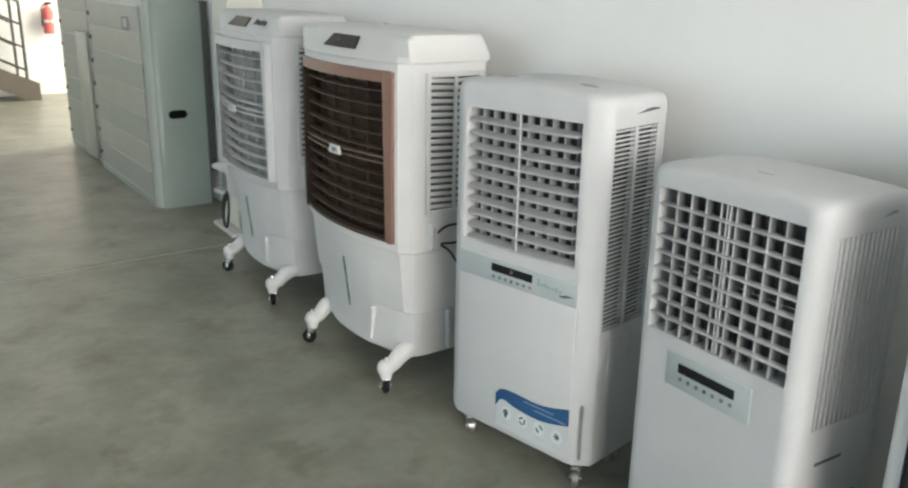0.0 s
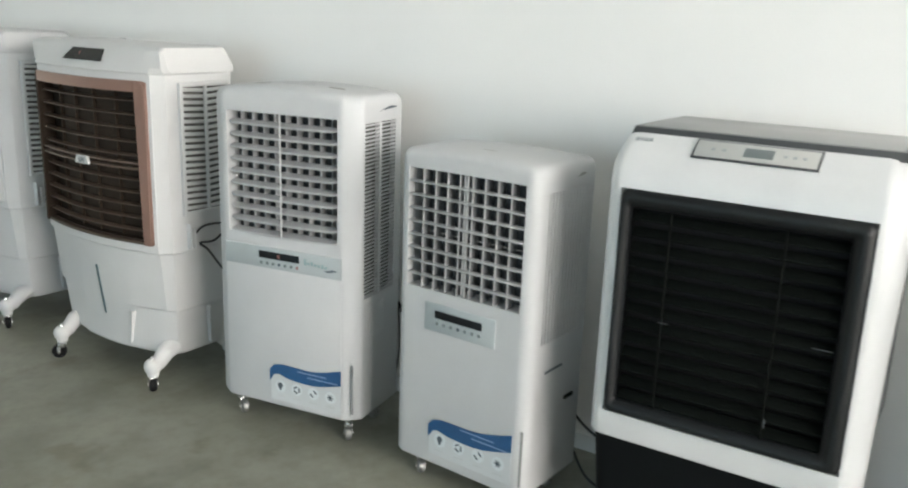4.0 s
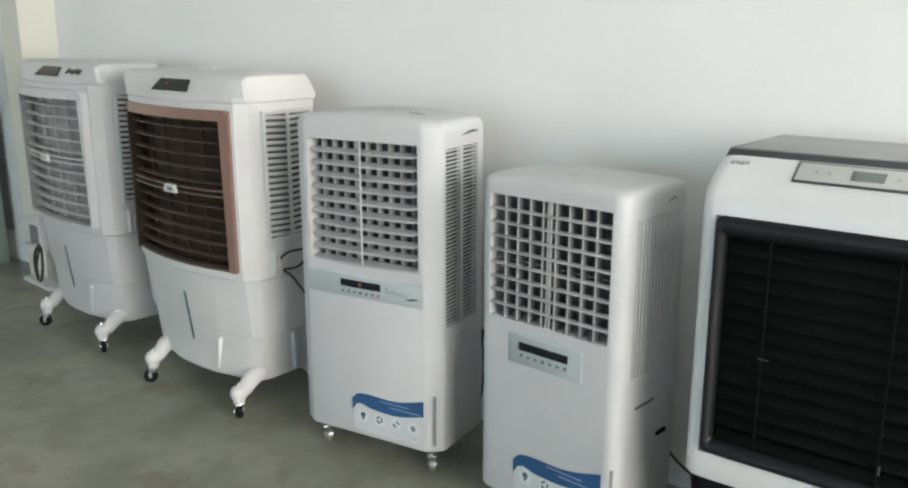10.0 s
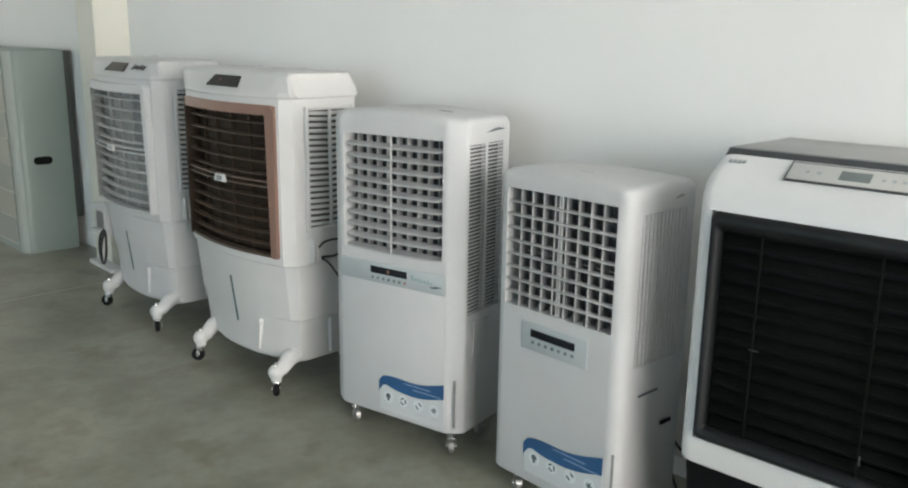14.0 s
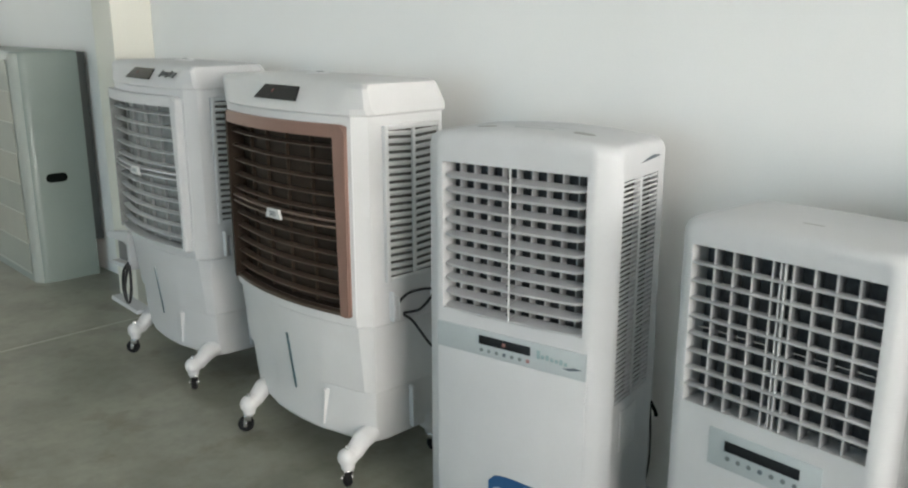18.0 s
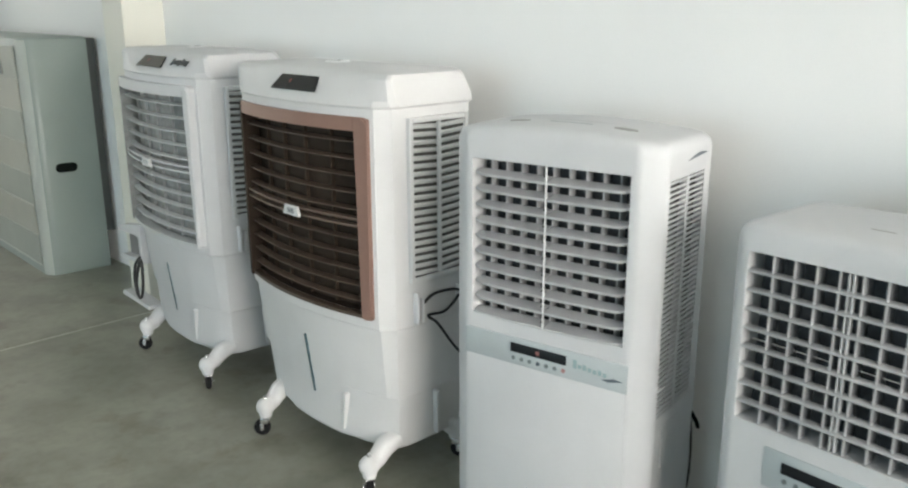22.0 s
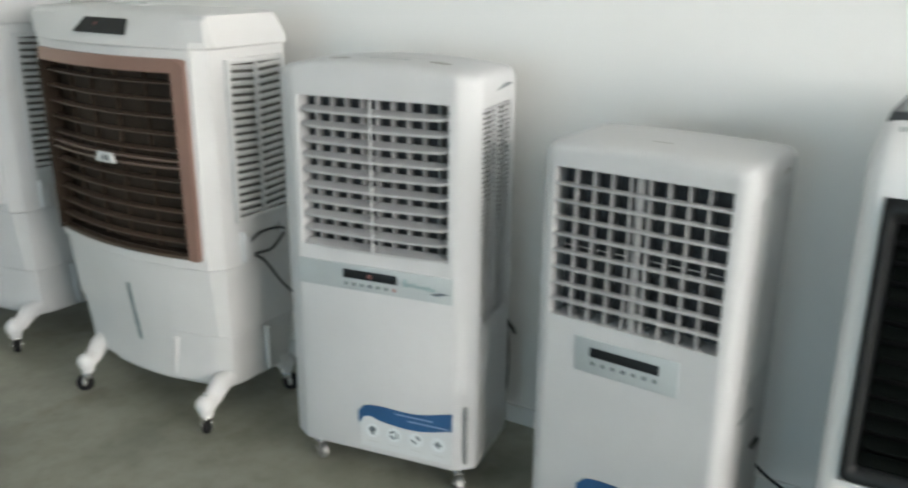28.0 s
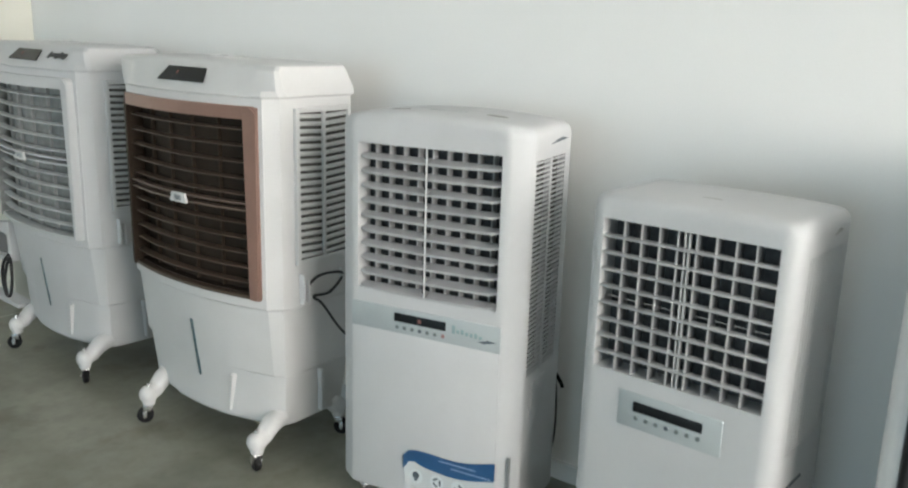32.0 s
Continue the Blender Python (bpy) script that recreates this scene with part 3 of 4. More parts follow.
    # water gauge on the right front pillar
    part("water_gauge", box(-0.004, 0.004, -0.002, 0.002, 0.112, 0.282, 0.0015, pose(hw - R + R * math.sin(radians(38)), R - R * math.cos(radians(38)), 0, 0, 0, 38)), GAUGE, thing)
    sticker(thing, *lab, -0.0022 if style == "slats" else -0.0005)
    for u in (-hw + 0.06, hw - 0.06):
        for y, t in ((0.046, 60), (depth - 0.06, 20)):
            caster(thing, u, y + 0.008, 0.024, z0 + 0.002, t if u < 0 else t - 25, rubber=False, w=0.019)
    return thing


def display(parent, u0, u1, z0, z1, y=-0.0005, lit=False):
    d = part("display", box(u0, u1, y - 0.003, y, z0, z1, 0.001), GLASSBLK, parent, "black display window")
    if lit:
        uc = (u0 + u1) / 2
        part("digit", box(uc - 0.005, uc + 0.005, y - 0.0036, y - 0.0031, z0 + 0.007, z1 - 0.007), LED, d, "small red lit digits")
    for k in range(7):
        u = u0 + (u1 - u0) * (0.05 + 0.15 * k)
        bm = bmesh.new()
        bmesh.ops.create_cone(bm, cap_ends=True, segments=12, radius1=0.0055, radius2=0.005, depth=0.002, matrix=pose(u, y - 0.001, z0 - 0.016, 90))
        part("button", bm, DARKPRINT if k == 3 else REDBUTTON if lit and k == 6 else BUTTON, d)
    return d


C = slim_cooler(stand(1.565, 1.612, 5.3), "tall white plastic air cooler with slatted grille and blue label", 0.277, 0.295, 0.083, 1.135, 0.207, 0.676, 1.068, 10, "slats", (0.047, 0.240, 0.50, 1.056), (-0.054, 0.224, 0.108, 0.224, 0.259))
strip = part("control_strip", box(-0.2235, 0.2235, -0.0042, 0.001, 0.567, 0.637, 0.001), GREYP, C, "pale blue-grey control strip")
display(strip, -0.087, 0.068, 0.600, 0.624, -0.0042, True)
mark = part("logo_mark", box(0.086, 0.096, -0.0052, -0.0043, 0.598, 0.620, 0.0005), PALETEAL, strip, "faint teal maker's mark")
for k in range(6):
    part("logo_bar", box(0.099 + 0.013 * k, 0.108 + 0.013 * k, -0.0052, -0.0043, 0.600 - 0.001 * k, 0.610 - 0.001 * k + (0.004 if k in (1, 4) else 0), 0.0005), PALETEAL, mark)
part("logo_wing", prism([(0.160, 0.589), (0.178, 0.586), (0.194, 0.590), (0.214, 0.595), (0.190, 0.597), (0.182, 0.594)], -0.0052, -0.0043), DARKPRINT, strip)

part("socket_cover", box(0.276, 0.2795, 0.085, 0.175, 0.36, 0.47, 0.0012), WHITE, C)
part("drain_hose", cord([(0.262, 0.300, 0.80), (0.264, 0.302, 0.60), (0.264, 0.302, 0.50), (0.266, 0.301, 0.42)], 0.005), PALECABLE, C, "pale drain hose")
part("hose_end", cord([(0.266, 0.301, 0.418), (0.274, 0.298, 0.408), (0.290, 0.280, 0.403), (0.302, 0.258, 0.402)], 0.0055), BLACK, C, "black hose end")
part("mains_lead", cord([(0.268, 0.300, 0.40), (0.272, 0.304, 0.30), (0.270, 0.304, 0.22), (0.256, 0.31, 0.15)], 0.003), CABLE, C, "black mains lead")

D = slim_cooler(stand(1.515, 0.923, -7.7), "smaller white plastic air cooler with square lattice grille", 0.236, 0.305, 0.075, 1.018, 0.197, 0.620, 0.967, 9, "lattice", (0.055, 0.253, 0.522, 0.945), (-0.100, 0.197, 0.112, 0.213, 0.262), 0.006)
part("drain_plug", box(0.235, 0.243, 0.198, 0.246, 0.319, 0.331, 0.003), BLACK, D)
panel = part("control_panel", box(-0.125, 0.122, -0.0025, 0.001, 0.500, 0.584, 0.001), GREYP, D, "pale grey control panel")
display(panel, -0.086, 0.079, 0.542, 0.565, -0.0025)


# ---- wide coolers with a bowed front ----
def wide_cooler(m, label, body_mat, frame_mat, slat_mat, back_mat, proud=0.0, rw=0.056, rise=0.0):
    thing = empty("air_cooler", m, label, "air cooler", "row of air coolers")
    G, BOW, hw, depth = 0.325, 0.045, 0.366, 0.395
    GL, hwl = G + 0.026, hw + 0.022  # the left end reaches a little further
    gz0, gz1 = 0.553, 1.126
    nb = 14

    def bow(x, k=1.0):
        return BOW * k * (x / G) ** 2
    xs = [-GL + (GL + G) * k / nb for k in range(nb + 1)]

    def plan(k=1.0, taper=0.0, y_front=0.0, y_back=0.0, side=0.0, c0=0.083, c1=0.115):
        w = hw - taper - side
        wl = w + hwl - hw
        ps = [(-wl, c1), (-wl + 0.008, c0)]
        ps += [(x * (1 - taper / hw), bow(x, k) + y_front) for x in xs]
        ps += [(w - 0.008, c0), (w, c1), (w, depth - 0.03 - y_back), (w - 0.03, depth - y_back), (-wl + 0.03, depth - y_back), (-wl, depth - 0.03 - y_back)]
        return ps
    secs = []
    for z, k, t, yf, yb, sd, c0, c1 in ((0.118, 1.0, 0.036, 0.046, 0.02, 0.0, 0.116, 0.146), (0.130, 1.0, 0.030, 0.039, 0.012, 0.0, 0.108, 0.14), (0.292, 1.1, 0.014, 0.030, 0.0, 0.0, 0.098, 0.13), (0.298, 1.1, 0.012, 0.028, 0.0, 0.0, 0.096, 0.128), (0.516, 1.0, 0.006, 0.010, 0.0, 0.0, 0.09, 0.12),
                                       (0.522, 1.0, 0.0, 0.002, 0.0, 0.0, 0.083, 0.115), (gz0, 1.0, 0.0, 0.0, 0.0, 0.0, 0.083, 0.115), (gz1, 1.0, 0.0, 0.0, 0.0, 0.0, 0.083, 0.115), (1.152, 1.0, 0.0, 0.0, 0.0, 0.0, 0.083, 0.115), (1.158, 1.0, 0.0, -0.004, -0.010, -0.004, 0.076, 0.103),
                                       (1.174, 0.8, 0.0, 0.008, -0.010, -0.004, 0.066, 0.086), (1.222 + rise, 0.0, 0.0, 0.058, 0.024, -0.003, 0.062, 0.072), (1.234 + rise, -0.1, 0.0, 0.073, 0.036, -0.001, 0.072, 0.079), (1.240 + rise, -0.1, 0.0, 0.088, 0.052, 0.012, 0.086, 0.092)):
        low = 0.005 if z < 0.295 else 0.0  # the tank's foot is set back beyond the guard ribs
        secs.append([(x - math.copysign(low, x) if abs(x) > 0.30 else x, y + (low if abs(x) > 0.15 and y < 0.2 else 0.0), z) for x, y in plan(k, t, yf, yb, sd, c0, c1)])
    part("body", loft(secs, [(6, 7, 2, 2 + nb, (0, 0.06, 0))]), body_mat, thing, angle=22)

    def curved(x0, x1, z0, z1, y0, y1, mat, name, tilt=0.0, n=10, parent=thing, lab=""):
        bm = bmesh.new()
        rows = []
        for k in range(n + 1):
            x = x0 + (x1 - x0) * k / n
            b = bow(x) - proud
            rows.append([bm.verts.new(p) for p in ((x, b + y0, z0), (x, b + y1, z0 + tilt), (x, b + y1, z1 + tilt), (x, b + y0, z1))])
        for a, c in zip(rows, rows[1:]):
            for q in range(4):
                bm.faces.new((a[q], a[(q + 1) % 4], c[(q + 1) % 4], c[q]))
        bm.faces.new(rows[0])
        bm.faces.new(rows[-1])
        return part(name, bm, mat, parent, lab)
    curved(-GL + 0.001, G - 0.001, gz0, gz1, 0.055, 0.058, back_mat, "grille_back")
    fr = curved(-GL + 0.02, G - rw - 0.0005, gz1 - 0.034, gz1 + 0.004, -0.012, 0.02 + proud, frame_mat, "grille_frame", lab="moulded frame of the front grille")
    for sgn, wd in ((-1, 0.0195), (1, rw)):
        zt, zl, xo, xi, rc = gz1 + 0.004, gz0 - 0.004, (GL + 0.002 if sgn < 0 else G - 0.012), (GL if sgn < 0 else G) - wd, 0.0155 if sgn < 0 else 0.022
        pts = [(xi, zl), (xo - 0.008, zl), (xo, zl + 0.008)] + [(xo - rc + x, zt - rc + z) for x, z in arc(0, 0, rc, 0, 90, 5)] + [(xi, zt)]
        bm = prism([(sgn * x, z) for x, z in pts], -0.012 - proud, 0.02)
        for v in bm.verts:
            v.co.y += bow(v.co.x) + (0.010 if v.co.y < -0.005 and abs(abs(v.co.x) - xi) < 1e-4 and sgn > 0 and v.co.z < gz1 - 0.034 else 0)
        rim = [e for e in bm.edges if max(v.co.y - bow(v.co.x) for v in e.verts) < 0 and min(abs(v.co.x) for v in e.verts) > xi + 1e-4]
        bmesh.ops.bevel(bm, geom=rim, offset=0.005, segments=2, affect="EDGES")
        part("frame_side", bm, frame_mat if sgn > 0 else back_mat, fr)
    curved(G - 0.0118, G + 0.0015, gz0 - 0.001, gz1 + 0.001, -0.001 + proud, 0.03 + proud, body_mat, "front_pillar")
    curved(-GL + 0.0205, G - rw - 0.0005, gz0 - 0.002, gz0 + 0.008, -0.004, 0.022 + proud, slat_mat, "frame_bottom", parent=fr)
    curved(-GL + 0.001, -GL + 0.003, gz0 + 0.001, gz1 - 0.001, 0.021 + proud, 0.0545 + proud, back_mat, "grille_liner", n=1)
    curved(-GL + 0.004, G - 0.002, gz0 + 0.0085, gz0 + 0.010, 0.023 + proud, 0.0545 + proud, back_mat, "grille_liner")
    zm = 0.833
    vane_mat = BROWNVANE if slat_mat is BROWN else GREYVANE
    for k in range(5):
        for z in (1.059 - 0.048 * k, 0.780 - 0.0456 * k):
            curved(-GL + 0.0205, G - rw - 0.0005, z - 0.0016, z + 0.0016, 0.006, 0.029, slat_mat, "slat", tilt=0.004)
    for x in (-0.24, -0.12, 0.0, 0.12, 0.24):
        part("vane", box(x - 0.0025, x + 0.0025, bow(x) + 0.042 - proud, bow(x) + 0.054 - proud, gz0 + 0.01, gz1 - 0.04), vane_mat, thing)
    for dz in (-0.010, 0.010):
        curved(-GL + 0.0205, G - rw - 0.0005, zm + dz - 0.003, zm + dz + 0.003, -0.004, 0.02, frame_mat if slat_mat is not BROWN else BROWN_LIGHT, "middle_bar")
    badge = part("badge", prism([(-0.04, zm - 0.014), (0.04, zm - 0.014), (0.03, zm + 0.016), (-0.03, zm + 0.016)], -0.018 - proud, -0.009 - proud), CREAM, thing, "pale badge with plain bars")
    if slat_mat is BROWN:
        part("badge_number", lettering("500", 0.024, pose(0.0, -0.0184 - proud, zm - 0.008, 90, 0, 0)), DARKPRINT, badge, smooth=False)
    for k in () if slat_mat is BROWN else (-1, 0, 1):
        part("badge_bar", box(k * 0.016 - 0.005, k * 0.016 + 0.005, -0.0195 - proud, -0.0182 - proud, zm - 0.007, zm + 0.009), GREYPRINT, badge)
    # water gauge and tank corner guards
    part("water_gauge", box(-0.0055, 0.0055, -0.004, 0.006, -0.098, 0.098, 0.002, pose(-0.001, 0.0262, 0.332, 5.2, -4.0, 0)), BLUEGAUGE, thing, "narrow blue-grey water gauge")
    for sgn in (-1, 1):
        if sgn > 0:
            part("guard_rib", box(-0.007, 0.007, -0.008, 0.02, -0.068, 0.068, 0.004, pose(sgn * 0.147, bow(0.147, 1.0) + 0.0365, 0.208, 4.5, sgn * 13, 0)), body_mat, thing)
        part("guard_rib", box(-0.008, 0.012, -0.007, 0.007, -0.078, 0.078, 0.004, pose(sgn * 0.349, 0.242, 0.212, 7, sgn * 7, 0)), body_mat, thing)
        # side intake vent
        h_ = hw if sgn > 0 else hwl
        s0, s1, sz0, sz1 = 0.126, 0.352, 0.655, 1.125
        vent = part("side_vent", box(min(sgn * h_, sgn * (h_ + 0.006)), max(sgn * h_, sgn * (h_ + 0.006)), s0 + 0.012, s1 - 0.012, sz0 + 0.012, sz1 - 0.012), VENTGREY, thing, "side vent with slots")
        a, b = sorted((sgn * (h_ - 0.002), sgn * (h_ + 0.014)))
        for q in ((s0, s0 + 0.014, sz0, sz1), (s1 - 0.014, s1, sz0, sz1)):
            part("vent_rail", box(a, b, q[0], q[1], q[2], q[3], 0.002), body_mat, vent)
        for q in ((sz0, sz0 + 0.014), (sz1 - 0.014, sz1)):
            part("vent_rail", box(a, b, s0 + 0.0145, s1 - 0.0145, q[0], q[1], 0.002), body_mat, vent)
        part("vent_rail", box(a, b, (s0 + s1) / 2 - 0.006, (s0 + s1) / 2 + 0.006, sz0 + 0.0145, sz1 - 0.0145, 0.002), body_mat, vent)
        sc = (s0 + s1) / 2
        lw = sc - 0.0065 - s0 - 0.0145
        lm = mesh_of(box(-0.0045, 0.0045, -lw / 2, lw / 2, -0.0056, 0.0056, 0.0015), body_mat, "louvre")
        for k in range(20):
            zk = sz0 + 0.014 + (k + 0.5) * (sz1 - sz0 - 0.028) / 20
            for side in (-1, 1):
                part("louvre", lm, body_mat, vent, at=pose(sgn * (h_ + 0.0065), sc + side * (0.0065 + lw / 2), zk, side * 3.5, sgn * 25, 0))
        # cable hook below the vent, with the coiled mains lead
        hook = part("cable_hook", box(*sorted((sgn * (h_ - 0.001), sgn * (h_ + 0.022))), 0.140, 0.147, 0.530, 0.625, 0.003), WHITEGLOSS, thing)
        part("hook_lip", box(*sorted((sgn * (h_ - 0.001), sgn * (h_ + 0.020))), 0.162, 0.168, 0.530, 0.605, 0.0025), WHITEGLOSS, hook)
        part("cable_hook", box(*sorted((sgn * (h_ - 0.001), sgn * (h_ + 0.016))), 0.31, 0.318, 0.565, 0.615, 0.002), body_mat, thing)
    # control panel on the sloping brow, and a small filler cap
    pm = pose(-0.014, 0.0335, 1.1995 + rise * 0.53, 44 + rise * 500, 0, 0)
    bm = prism([(-0.104, -0.026), (0.118, -0.026), (0.094, 0.026), (-0.088, 0.026)], -0.004, 0.0)
    bmesh.ops.transform(bm, matrix=pm @ pose(0, 0, 0, -90, 0, 0), verts=bm.verts)
    cp = part("control_panel", bm, GLASSBLK, thing, "dark touch control panel")
    part("indicator", box(-0.030, -0.022, -0.002, 0.010, 0.0042, 0.0047, 0, pm), LED, cp, "small red lit digit")
    bm = bmesh.new()
    bmesh.ops.create_cone(bm, cap_ends=True, segments=24, radius1=0.040, radius2=0.036, depth=0.006, matrix=pose(-0.125, 0.27, 1.2425 + rise))
    cap = part("filler_cap", bm, WHITEGLOSS, thing, "glossy white filler cap")
    part("cap_slot", box(-0.120, -0.098, 0.258, 0.272, 1.2456 + rise, 1.2466 + rise), DARKPRINT, cap)
    # legs with casters
    for sgn, xe in ((-1, -0.244), (1, 0.312)):
        for y0, y1, tn in ((0.115, -0.002 if sgn < 0 else 0.004, -40 if sgn < 0 else -112), (0.31, 0.36, 120 * sgn)):
            bm = bmesh.new()
            xs0 = sgn * 0.285 + 0.014
            line = [(xs0 + (xe - xs0) * q, y0 + (y1 - y0) * q, z) for q, z in ((0, 0.152), (0.4, 0.138), (0.7, 0.112), (1, 0.103))]
            for k, (a, b) in enumerate(zip(line, line[1:])):
                add_tube(bm, a, b, (0.033, 0.032, 0.028)[k], (0.032, 0.028, 0.029)[k], 16)
                bmesh.ops.create_icosphere(bm, subdivisions=2, radius=(0.033, 0.030, 0.032)[k], matrix=Matrix.Translation(b))
            add_tube(bm, (xe, y1, 0.105), (xe, y1, 0.068), 0.026, 0.021, 16)
            leg = part("leg", bm, body_mat, thing)
            part("screw", tube((xe, y1, 0.131), (xe, y1, 0.141), 0.008, 0.006), CHROME, leg)
            caster(leg, xe, y1, 0.028, 0.072, tn, w=0.022)
    return thing


GREYVANE = material("grey_vane_plastic", (0.30, 0.31, 0.315), 0.5)
BROWNVANE = material("brown_vane_plastic", (0.042, 0.029, 0.021), 0.6, spec=0.2)
BROWNBACK = material("dark_brown_mesh", (0.030, 0.020, 0.014), 0.7, spec=0.2)
GREYBACK = material("mid_grey_mesh", (0.25, 0.258, 0.255), 0.65, vary=0.2, scale=40)
BROWN_LIGHT = material("brown_bar_plastic", (0.135, 0.095, 0.073), 0.4, vary=0.08)
BLUEGAUGE = material("blue_grey_gauge", (0.05, 0.095, 0.11), 0.3)
B = wide_cooler(stand(1.545, 2.515, -4.0), "wide white air cooler with rose-copper framed brown grille", CREAM, COPPER, BROWN, BROWNBACK, rise=0.009)
A = wide_cooler(stand(1.660, 3.525, -7.0) @ Matrix.Diagonal((1, 1, 1.018, 1)), "wide white air cooler with silver-grey grille", WHITE, WHITE, GREYSLAT, GREYBACK, 0.016, 0.042)
part("mains_lead", cord([(0.370, 0.165, 0.575), (0.378, 0.21, 0.607), (0.380, 0.29, 0.604), (0.378, 0.315, 0.585), (0.380, 0.255, 0.545), (0.376, 0.19, 0.545), (0.384, 0.22, 0.515), (0.388, 0.29, 0.42), (0.380, 0.38, 0.335), (0.37, 0.42, 0.30)], 0.0044), CABLE, B, "black mains lead")
for k in range(7):
    part("print_bar", box(0.150 + 0.019 * k, 0.163 + 0.019 * k, -0.009 if k % 3 else -0.015, 0.009 if k % 4 else 0.016, 0.0, 0.004, 0, pose(0.0, 0.0435, 1.2035, 44)), DARKGREY, A, "grey printed maker's mark")
bracket = part("side_bracket", prism([(-0.372, 0.34), (-0.345, 0.34), (-0.345, 0.512), (-0.56, 0.478), (-0.60, 0.462), (-0.60, 0.446), (-0.40, 0.458), (-0.372, 0.45)], 0.045, 0.085), WHITE, A, "white moulded side bracket")
part("bracket_arm", prism([(-0.60, 0.322), (-0.38, 0.338), (-0.373, 0.358), (-0.58, 0.342), (-0.60, 0.335)], 0.045, 0.085), WHITE, bracket)
part("bracket_plate", box(-0.56, -0.374, 0.078, 0.084, 0.345, 0.452), PADGREY, bracket, "dark recess of the bracket")
part("mains_lead", cord([(-0.36, 0.04, 0.37), (-0.395, 0.03, 0.33), (-0.405, 0.025, 0.26), (-0.385, 0.025, 0.20), (-0.345, 0.025, 0.20), (-0.325, 0.03, 0.27), (-0.335, 0.035, 0.36), (-0.36, 0.03, 0.33), (-0.378, 0.022, 0.26), (-0.365, 0.02, 0.205)], 0.0065), CABLE, A, "black mains lead in a loop")
part("hose_tray", prism([(-0.60, 0.152), (-0.30, 0.150), (-0.30, 0.166), (-0.585, 0.172)], 0.035, 0.10), WHITE, A, "white side tray")


# ---- large coolers with a black front ----
def bezel(x0, x1, z0, z1, left, right, low, top, y0, y1, r=0.012):
    """A rounded frame: its outer rim at depth y0, its swelling front at depth y1."""
    def rim(a0, a1, b0, b1, q):
        ps = []
        for cx, cz, a in ((a1 - q, b1 - q, 0), (a0 + q, b1 - q, 90), (a0 + q, b0 + q, 180), (a1 - q, b0 + q, 270)):
            ps += [(cx + q * math.cos(radians(a + 22.5 * k)), cz + q * math.sin(radians(a + 22.5 * k))) for k in range(5)]
        return ps
    bm = bmesh.new()
    rings = []
    for f, y in ((0.0, y0 + 0.02), (0.0, y0), (0.08, y0 + (y1 - y0) * 0.45), (0.2, y0 + (y1 - y0) * 0.8), (0.36, y1), (0.56, y0 + (y1 - y0) * 0.94), (0.8, y0 + (y1 - y0) * 0.55), (1.0, y0), (1.0, y1 + 0.03)):
        rings.append([bm.verts.new((x, y, z)) for x, z in rim(x0 + left * f, x1 - right * f, z0 + low * f, z1 - top * f, r * (1 - 0.6 * f))])
    for a, b in zip(rings, rings[1:]):
        for k in range(20):
            bm.faces.new((a[k], a[(k + 1) % 20], b[(k + 1) % 20], b[k]))
    return bm


